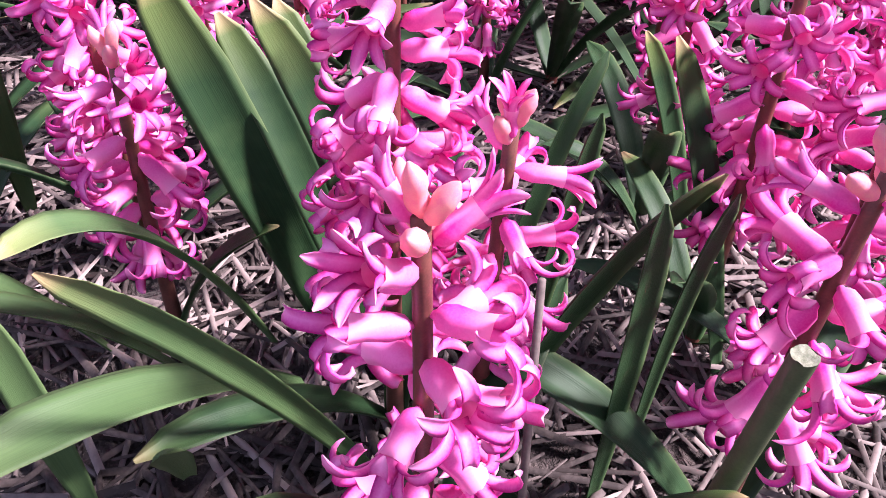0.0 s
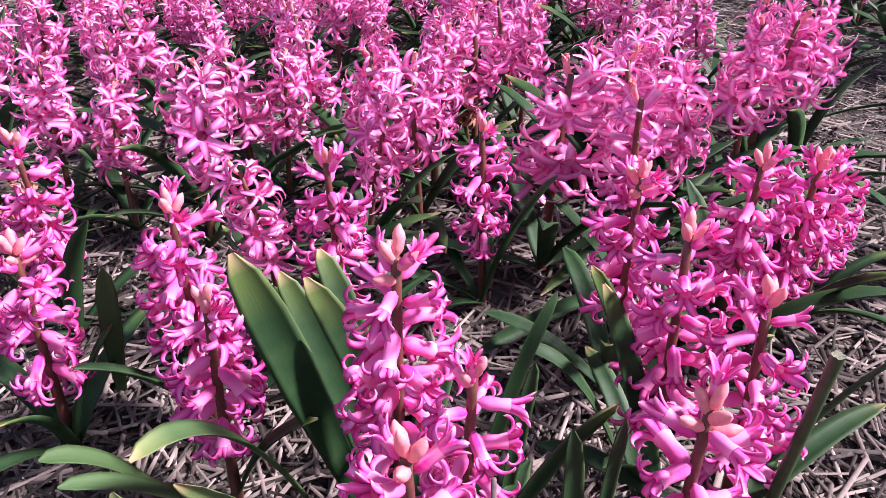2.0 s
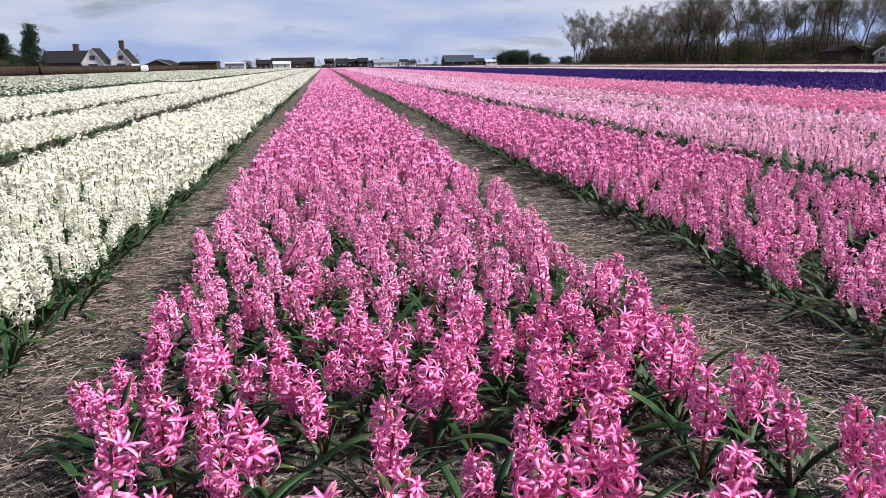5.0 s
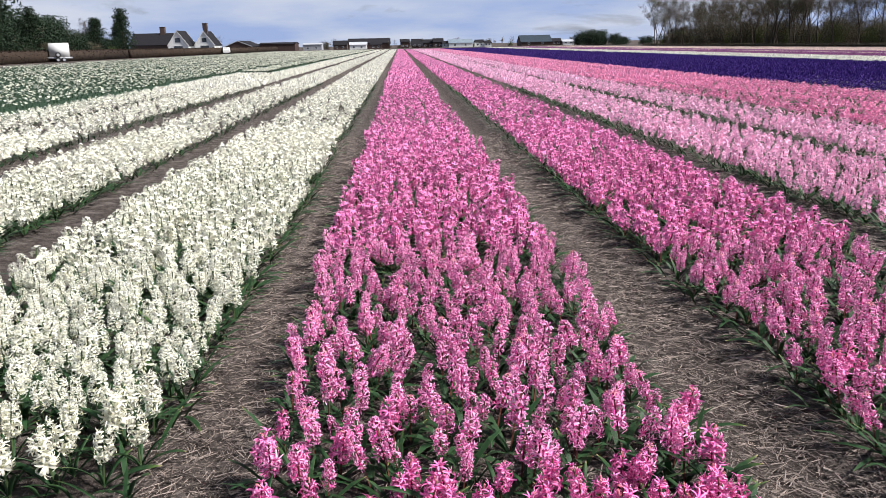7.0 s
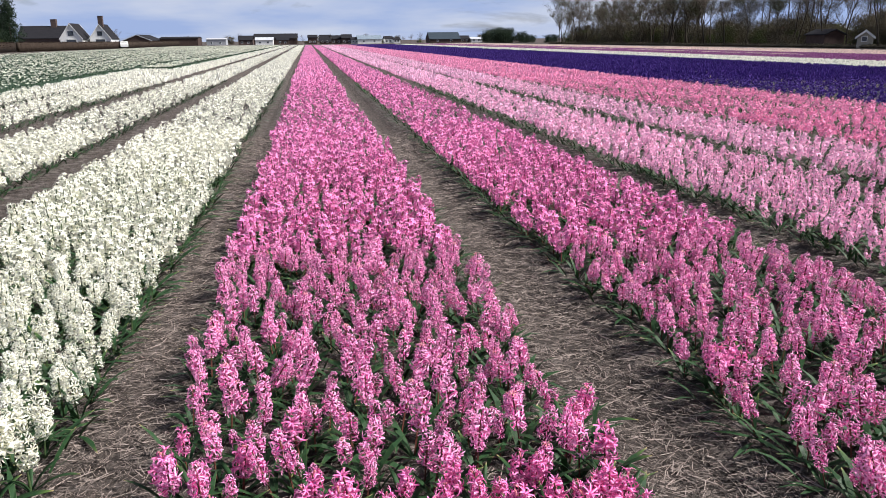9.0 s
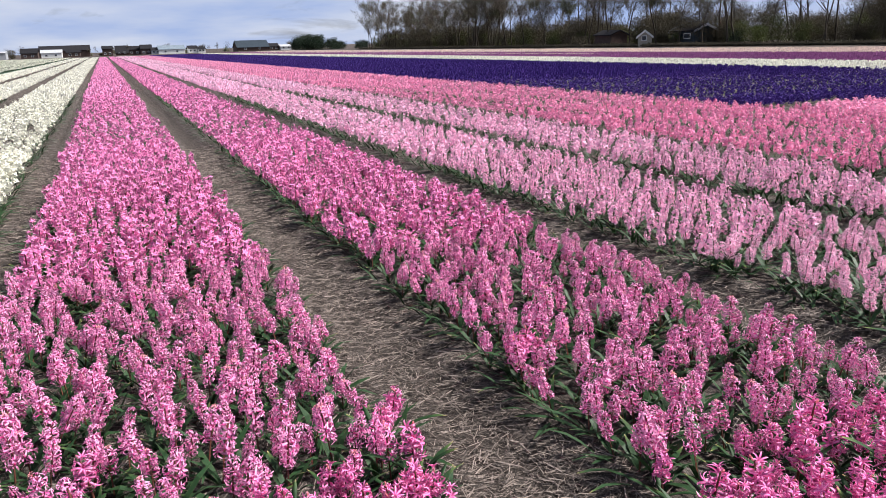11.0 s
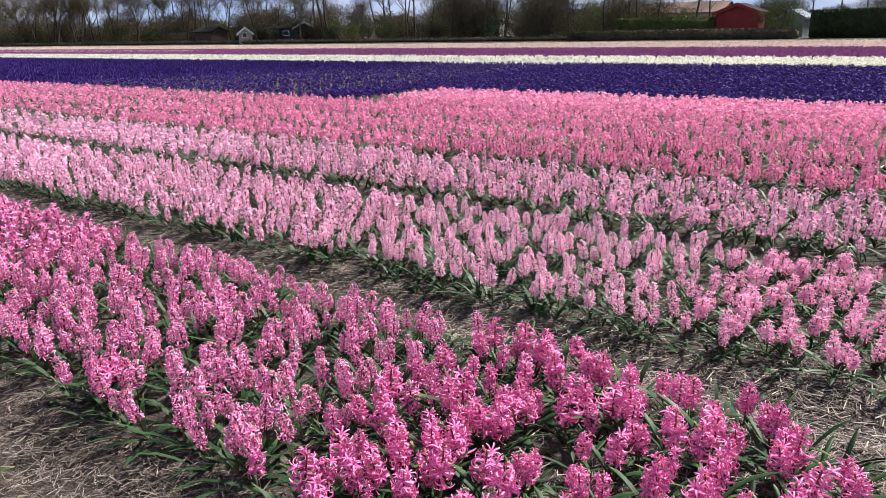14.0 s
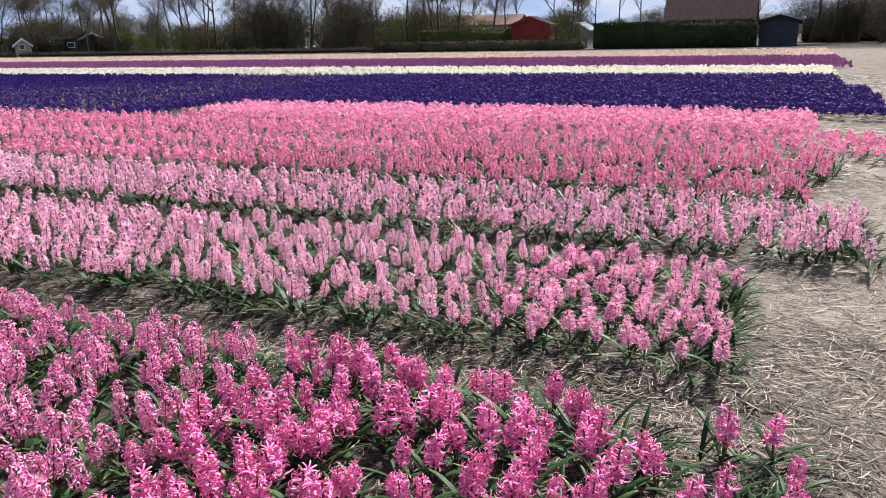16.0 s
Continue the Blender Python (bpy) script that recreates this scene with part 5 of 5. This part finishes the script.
# thin brown thicket that closes the tree line behind
for i in range(64):
    y = 212 - i * 3.3 + r.uniform(-1.5, 1.5)
    if -2 < y < 34:
        continue
    put(BUSHES[[3, 1, 1, 3, 0][i % 5]], r.uniform(77, 84), y, r.uniform(0.6, 1.1), r.uniform(0, 360))
# bare shrubs and trees behind the barn and the hedge
for i in range(15):
    put(BUSHES[[3, 0, 4][i % 3]], r.uniform(90, 100), 42 - i * 3.0 + r.uniform(-1, 1), r.uniform(0.6, 0.95), r.uniform(0, 360))
put(BUSHES[1], 70.6, 17.5, 1.05, 30)
# thicket and trees in the north-west
for i in range(15):
    put(BUSHES[[4, 1, 3, 5, 4][i % 5]], r.uniform(-72, -62), 112 + i * 5.4 + r.uniform(-2, 2), r.uniform(0.75, 1.15), r.uniform(0, 360))
for x, y, s in ((-66, 116, 1.6), (-69, 124, 1.7), (-64, 131, 1.35), (-70, 138, 1.5), (-66, 150, 1.5), (-64, 172, 1.2), (-65, 143, 1.5), (-68, 160, 1.6), (-63, 156, 1.2), (-66, 167, 1.5), (-68, 134, 2.1), (-69, 141, 2.2), (-67, 148, 2.0), (-69, 156, 2.1), (-70, 164, 2.0), (-70, 119, 2.5), (-68, 126, 2.6), (-71, 133, 2.5)):
    put(BUSHES[5], x, y, s, r.uniform(0, 360))
for x, y, s, k in ((-68, 128, 1.0, 0), (-64, 140, 0.8, 2), (-70, 152, 0.9, 1), (-66, 166, 0.75, 0), (-56, 246, 0.5, 0)):
    put(TREES[k], x, y, s * 0.8, r.uniform(0, 360))


def conifer(x, y, tall, label):
    """A pine with a dark, uneven crown in whorls."""
    q = np.random.default_rng(int(tall * 100 + y))
    ob = new("conifer")
    ob.matrix_world = pose(x, y, 0)
    part("trunk", tube([(0, 0, -0.1), (0.1, 0, tall * 0.5), (0, 0, tall)], [0.2, 0.14, 0.04], 6, False), BARK, ob)
    c = []
    for f in np.linspace(0.20, 0.94, 10):
        wide = tall * 0.36 * (1.05 - f) * q.uniform(0.7, 1.15) + 0.25
        for a in np.arange(6) * 1.047 + q.uniform(0, 1):
            lift, reach = q.normal(0, 0.045), q.uniform(0.55, 1.2)
            for g in (0.35, 0.7, 1.0):
                rr = wide * g * reach
                c.append((math.cos(a) * rr, math.sin(a) * rr, tall * (f + lift) + rr * q.uniform(-0.1, 0.25)))
    part("crown", leaf_cloud(q, c, 40, (0.5, 0.5, 0.24), 0.15), EVERGREEN, ob, smooth=False)
    return tagged(ob, label, "conifer", "conifers")


for x, y, t in ((-63, 138, 8.5), (-61, 176, 10.5), (-63, 166, 8.2), (-62, 122, 10.5), (-66, 130, 9.5), (-64, 182, 8.0), (-66, 116, 12.0), (-70, 121, 12.5), (-63, 127, 11.0)):
    conifer(x, y, t, "dark green conifer behind the brown hedge")


# ---- hedges ----
def hedge(x0, y0, x1, y1, thick, tall, foliage, label, seed, per_metre=90):
    """A clipped hedge: a dense body under a rough skin of leaf clusters."""
    q = np.random.default_rng(seed)
    length = math.hypot(x1 - x0, y1 - y0)
    ob = new("hedge")
    ob.matrix_world = pose(x0, y0, 0, 0, 0, math.degrees(math.atan2(y1 - y0, x1 - x0)))
    part("hedge_body", box(0, -thick / 2 + 0.1, -0.05, length, thick / 2 - 0.1, tall - 0.1, bevel=0.15), foliage, ob)
    n = int(length * per_metre)
    face = q.integers(0, 3, n)
    c = np.column_stack([q.uniform(0, length, n), np.where(face == 0, thick / 2 - 0.08, np.where(face == 1, -thick / 2 + 0.08, q.uniform(-thick / 2, thick / 2, n))),
                         np.where(face == 2, tall - 0.08, tall * q.random(n))])
    part("hedge_leaves", leaf_cloud(q, c, 1, 0.05, 0.14), foliage, ob, smooth=False)
    return tagged(ob, label, "hedge")


hedge(69, 15.0, 69, 1.7, 1.6, 2.15, HEDGE, "tall clipped dark green hedge along the field's edge", 1, 300)
hedge(71, 33.0, 71, 23.5, 1.2, 1.9, YOUNG, "clipped green garden hedge beside the red barn", 2, 200)
hedge(67, 36.0, 67, 15.5, 1.2, 0.85, SCRUB, "low dark scrubby hedge in front of the red barn", 3, 150)
hedge(69.0, 216.0, 69.0, 36.5, 1.4, 0.5, SCRUB, "low dark scrub along the foot of the trees", 6, 40)
hedge(86.0, -2.0, 86.0, -40.0, 1.6, 2.2, HEDGE, "dark hedge behind the trees at the headland", 7, 60)
hedge(-58, 112.0, -58, 168.0, 1.2, 1.9, BROWN_HEDGE, "brown leafless beech hedge along the road", 4, 60)
hedge(-57.5, 169.0, -47.0, 300.0, 1.2, 1.9, BROWN_HEDGE, "brown leafless beech hedge along the road", 5, 50)


# ---- buildings ----
def gable_house(name, x, y, turn, long, wide, eaves, ridge, wall, roof, label, category, windows=(), door=None, trim=None, chimneys=(), over=0.25, group=""):
    """A house with a saddle roof; its ridge runs along its own x. windows: (side, along, sill, width, height)."""
    ob = new(name)
    ob.matrix_world = pose(x, y, 0, 0, 0, turn)
    h, w = long / 2, wide / 2
    v = [(-h, -w, -0.1), (h, -w, -0.1), (h, w, -0.1), (-h, w, -0.1), (-h, -w, eaves), (h, -w, eaves), (h, w, eaves), (-h, w, eaves), (-h, 0, ridge), (h, 0, ridge)]
    t = [(0, 1, 5), (0, 5, 4), (1, 2, 6), (1, 6, 5), (2, 3, 7), (2, 7, 6), (3, 0, 4), (3, 4, 7), (5, 6, 9), (7, 4, 8), (4, 5, 9), (4, 9, 8), (6, 7, 8), (6, 8, 9)]
    part("wall", shape(v, t), wall, ob, smooth=False)
    slope = (ridge - eaves) / w
    for s in (-1, 1):
        lo = (s * (w + over), eaves - over * slope + 0.02)
        hi = (0.0, ridge + 0.02)
        q = []
        for xx in (-h - over, h + over):
            for (yy, zz), up in ((lo, 0), (hi, 0), (hi, 0.14), (lo, 0.14)):
                q.append((xx, yy, zz + up))
        part("roof", shape(q, [(0, 1, 5), (0, 5, 4), (3, 7, 6), (3, 6, 2), (0, 4, 7), (0, 7, 3), (1, 2, 6), (1, 6, 5), (0, 3, 2), (0, 2, 1), (4, 5, 6), (4, 6, 7)]), roof, ob, smooth=False)
    if trim:
        for xx in (-h - over - 0.06, h + over):
            for s in (-1, 1):
                lo, hi = np.array((s * (w + over), eaves - over * slope)), np.array((0.0, ridge))
                q = []
                for dx in (0, 0.06):
                    for p, up in ((lo, -0.12), (hi, -0.12), (hi, 0.17), (lo, 0.17)):
                        q.append((xx + dx, p[0], p[1] + up))
                part("bargeboard", shape(q, [(0, 1, 5), (0, 5, 4), (3, 7, 6), (3, 6, 2), (0, 4, 7), (0, 7, 3), (1, 2, 6), (1, 6, 5), (0, 3, 2), (0, 2, 1), (4, 5, 6), (4, 6, 7)]), trim, ob, smooth=False)
    for side, along, sill, ww, hh in windows:
        win = part("window", {"s": box(along - ww / 2, -w - 0.05, sill, along + ww / 2, -w + 0.02, sill + hh), "n": box(along - ww / 2, w - 0.02, sill, along + ww / 2, w + 0.05, sill + hh),
                              "w": box(-h - 0.05, along - ww / 2, sill, -h + 0.02, along + ww / 2, sill + hh), "e": box(h - 0.02, along - ww / 2, sill, h + 0.05, along + ww / 2, sill + hh)}[side], WHITE_PAINT, ob, smooth=False)
        e = 0.08
        part("pane", {"s": box(along - ww / 2 + e, -w - 0.06, sill + e, along + ww / 2 - e, -w - 0.02, sill + hh - e), "n": box(along - ww / 2 + e, w + 0.02, sill + e, along + ww / 2 - e, w + 0.06, sill + hh - e),
                      "w": box(-h - 0.06, along - ww / 2 + e, sill + e, -h - 0.02, along + ww / 2 - e, sill + hh - e), "e": box(h + 0.02, along - ww / 2 + e, sill + e, h + 0.06, along + ww / 2 - e, sill + hh - e)}[side], PANE, win, smooth=False)
    if door:
        side, along, ww, hh, mat = door
        part("door", box(-h - 0.05, along - ww / 2, 0, -h + 0.02, along + ww / 2, hh) if side == "w" else box(along - ww / 2, -w - 0.05, 0, along + ww / 2, -w + 0.02, hh), mat, ob, smooth=False)
    for cx, cw, ct in chimneys:
        part("chimney", join([box(cx - cw / 2, -cw / 2, ridge - 0.6, cx + cw / 2, cw / 2, ridge + ct, bevel=0.03), box(cx - cw / 2 - 0.06, -cw / 2 - 0.06, ridge + ct, cx + cw / 2 + 0.06, cw / 2 + 0.06, ridge + ct + 0.12)]), BRICK, ob, smooth=False)
    return tagged(ob, label, category, group)


# east side, along the trees; gable ends look west to the field
gable_house("shed", 69.5, 87.9, 51, 2.0, 1.8, 1.4, 2.1, CREAM, ROOF_DARK, "small cream garden hut with a white-edged roof", "shed", [("w", 0.1, 0.8, 0.7, 0.7)], None, WHITE_PAINT)
gable_house("shed", 75.5, 85.0, 90, 4.6, 4.0, 1.9, 2.7, BLUE_WALL, ROOF_DARK, "blue-grey wooden garden shed under the trees", "shed", [("n", -1.0, 0.9, 1.3, 0.7)], None, GREY_METAL)
gable_house("shed", 71.5, 98.5, 90, 4.0, 3.0, 1.7, 2.3, DARK_WALL, ROOF_DARK, "low dark open shelter among the bushes", "shed")
gable_house("barn", 72.0, 21.6, 0, 1.8, 3.7, 2.15, 2.85, RED_WALL, ROOF_DARK, "red-painted wooden barn with a dark roof", "barn", (), None, RED_WALL)
gable_house("shed", 71.0, 0.1, 0, 2.6, 2.9, 1.9, 2.35, BLUE_WALL, ROOF_DARK, "dark blue garden shed at the hedge's end", "shed", (), ("w", 0.0, 1.6, 1.75, BLUE_WALL), ROOF_DARK)
gable_house("house", 86.0, 6.6, 90, 8.2, 8.0, 2.6, 7.6, BRICK, ROOF_RED, "brick house with a steep brown tiled roof behind the hedge", "house", [("n", 0.0, 1.0, 1.4, 1.2)])
gable_house("house", 92.0, 34.5, 90, 11.0, 6.0, 2.4, 3.5, GREY_METAL, ROOF_RED, "low grey house with a brown roof behind gardens", "house")
gable_house("greenhouse", 74.5, 17.6, 0, 3.4, 2.2, 1.6, 2.2, GREENHOUSE, GREENHOUSE, "small glass greenhouse beside the red barn", "greenhouse")
for x, y, l, w, wall, lab in ((91, 62, 7, 5, WHITE_PAINT, "white bungalow seen through the bare trees"), (91, 48, 8, 5, BLUE_WALL, "grey-blue bungalow seen through the bare trees"), (86, 120, 9, 6, BRICK, "brick bungalow behind the trees")):
    gable_house("bungalow", x, y, 90, l, w, 2.2, 3.2, wall, ROOF_DARK, lab, "bungalow", [("n", -1.5, 0.9, 1.6, 1.1), ("n", 1.5, 0.9, 1.2, 1.1)], None, WHITE_PAINT)
# north-west: the house with two gables, barns and the trailer
gable_house("house", -71.5, 236, 0, 14, 9.0, 3.0, 6.2, BRICK, ROOF_DARK, "long low brick farmhouse with a dark roof and a chimney", "house", (), None, None, [(1.5, 1.4, 1.8)])
gable_house("house", -62.5, 228, 90, 9.0, 5.6, 2.8, 6.6, WHITE_PAINT, ROOF_DARK, "white gabled house wing with a dark roof", "house", [("w", 0, 1.0, 2.6, 1.6), ("w", 0, 3.4, 1.6, 1.4)], None, WHITE_PAINT)
gable_house("house", -55.6, 230, 90, 9.0, 5.4, 2.8, 6.4, WHITE_PAINT, ROOF_DARK, "white gabled house wing with a dark roof and tall chimney", "house", [("w", 0, 1.0, 2.6, 1.6), ("w", 0, 3.4, 1.4, 1.3)], None, WHITE_PAINT, [(-2.0, 1.2, 2.2)])
gable_house("barn", -66, 335, 90, 26, 11, 2.2, 4.4, DARK_WALL, ROOF_DARK, "dark wooden barn with a pale-edged roof", "barn", (), None, GREY_METAL)
gable_house("barn", -52, 340, 0, 15, 12, 2.9, 3.5, DARK_WALL, ROOF_DARK, "long dark barn with a pale flat roof", "barn")
for x, y, l, w, e, g, wall, roof, lab in (
        (-38, 345, 8, 8, 2.4, 2.9, GREY_METAL, ROOF_PALE, "low pale warehouse on the horizon"),
        (-26.5, 352, 6, 8, 2.0, 3.8, BRICK, ROOF_DARK, "brick house with a dark roof on the horizon"),
        (-14, 362, 19, 12, 2.6, 4.6, DARK_WALL, ROOF_DARK, "long dark-roofed barn on the horizon"),
        (-18.2, 345, 7.4, 7, 1.9, 3.0, WHITE_PAINT, ROOF_PALE, "small white barn on the horizon"),
        (-10.5, 348, 5, 6, 1.8, 2.9, BRICK, ROOF_DARK, "small brick cottage on the horizon"),
        (2.3, 356, 4, 8, 2.8, 3.9, DARK_WALL, ROOF_DARK, "dark upright barn on the horizon"),
        (8.0, 360, 5, 8, 1.0, 3.9, DARK_WALL, ROOF_DARK, "dark house with a steep roof on the horizon"),
        (13.0, 362, 5, 8, 2.2, 3.6, BRICK, ROOF_DARK, "dark brick house on the horizon"),
        (17.6, 358, 4.5, 8, 2.4, 4.0, BRICK, ROOF_DARK, "tall brick house on the horizon"),
        (21.0, 352, 3.5, 8, 1.8, 2.7, GREY_METAL, ROOF_DARK, "small grey shed on the horizon"),
        (27.2, 350, 10.5, 9, 1.8, 3.4, WHITE_PAINT, GREENHOUSE, "white warehouse with a grey-green roof on the horizon"),
        (36.0, 352, 3.6, 6, 1.9, 3.0, WHITE_PAINT, ROOF_DARK, "white cottage with a dark roof on the horizon"),
        (39.5, 350, 3.0, 6, 1.5, 2.4, WHITE_PAINT, ROOF_DARK, "low white cottage on the horizon"),
        (60, 345, 13.5, 12, 1.6, 4.4, DARK_WALL, BLUE_WALL, "large grey-blue hall on the horizon"),
        (70, 348, 4.5, 7, 1.6, 2.9, BRICK, ROOF_DARK, "brick cottage on the horizon"),
        (75, 346, 5, 7, 1.4, 2.2, WHITE_PAINT, ROOF_PALE, "low white shed on the horizon")):
    gable_house("far_building", x, y, 0, l, w, e, g, wall, roof, lab, "building", [("s", -l * 0.25, 0.6, 0.9, 0.8), ("s", l * 0.2, 0.6, 0.9, 0.8)], group="buildings on the horizon")
for i in range(34):
    put(BUSHES[[0, 3, 2, 1][i % 4]], -80 + i * 5.0 + r.uniform(-2.5, 2.5), r.uniform(364, 380), r.uniform(0.45, 0.8), r.uniform(0, 360))
for x in (-7, -4.5, -2, -30, 44, 47, 51, 10):
    put(TREES[int(x) % 3], x, r.uniform(352, 362), r.uniform(0.3, 0.42), r.uniform(0, 360))


def wheel(parent, x, y, radius):
    n = 16
    a = np.arange(n) * 2 * np.pi / n
    rings = [np.column_stack([np.cos(a) * rr, np.full(n, yy), np.sin(a) * rr]) for rr, yy in ((radius * 0.6, -0.1), (radius, -0.1), (radius, 0.1), (radius * 0.6, 0.1))]
    w = part("wheel", shape(np.concatenate(rings) + (x, y, radius), grid_tris(4, n, True)), RUBBER, parent)
    disc = np.concatenate([np.column_stack([np.cos(a) * radius * 0.6, np.full(n, -0.07), np.sin(a) * radius * 0.6]), [[0, -0.10, 0]]]) + (x, y, radius)
    part("rim", shape(disc, [(i, (i + 1) % n, n) for i in range(n)]), GREY_METAL, w)


trailer = new("trailer")
trailer.matrix_world = pose(-56.2, 131.5, 0, 0, 0, 22)
part("box_body", box(-1.5, -1.0, 0.85, 1.5, 1.0, 3.05, bevel=0.05), WHITE_PAINT, trailer)
part("box_door", box(1.5, -0.9, 0.95, 1.54, 0.9, 2.95), GREY_METAL, trailer, "grey rear door")
part("chassis", box(-2.4, -1.0, 0.55, 1.9, 1.0, 0.80, bevel=0.02), GREY_METAL, trailer)
part("drawbar", tube([(-2.6, 0, 0.65), (-4.2, 0, 0.55)], 0.07, 6), GREY_METAL, trailer)
wheel(trailer, -0.3, -1.0, 0.38)
wheel(trailer, 0.6, -1.0, 0.38)
wheel(trailer, -0.2, -1.12, 0.42)
trailer.children[-1].location.z = 0.75
tagged(trailer, "white box trailer parked beside the brown hedge", "trailer")
van = new("van")
van.matrix_world = pose(-51.0, 232.0, 0, 0, 0, 100)
bv = [(-2.2, 0.45), (2.2, 0.45), (2.25, 1.0), (1.5, 1.15), (1.0, 1.9), (-2.0, 1.95), (-2.25, 1.1)]
n = len(bv)
vv = [(x, s * (0.85 if z > 1.3 else 0.95), z) for s in (-1, 1) for x, z in bv]
tt = [(0, i, i + 1) for i in range(1, n - 1)] + [(n, n + i + 1, n + i) for i in range(1, n - 1)]
for i in range(n):
    j = (i + 1) % n
    tt += [(i, n + i, n + j), (i, n + j, j)]
part("body", shape(vv, tt), WHITE_PAINT, van, smooth=False)
part("windscreen", shape([(-2.17, -0.7, 1.2), (-2.17, 0.7, 1.2), (-2.06, 0.66, 1.8), (-2.06, -0.66, 1.8)], [(0, 1, 2), (0, 2, 3)]), PANE, van)
for x in (-1.4, 1.4):
    for y in (-0.9, 0.9):
        wheel(van, x, y, 0.34)
tagged(van, "white van parked by the hedge on the road", "van")
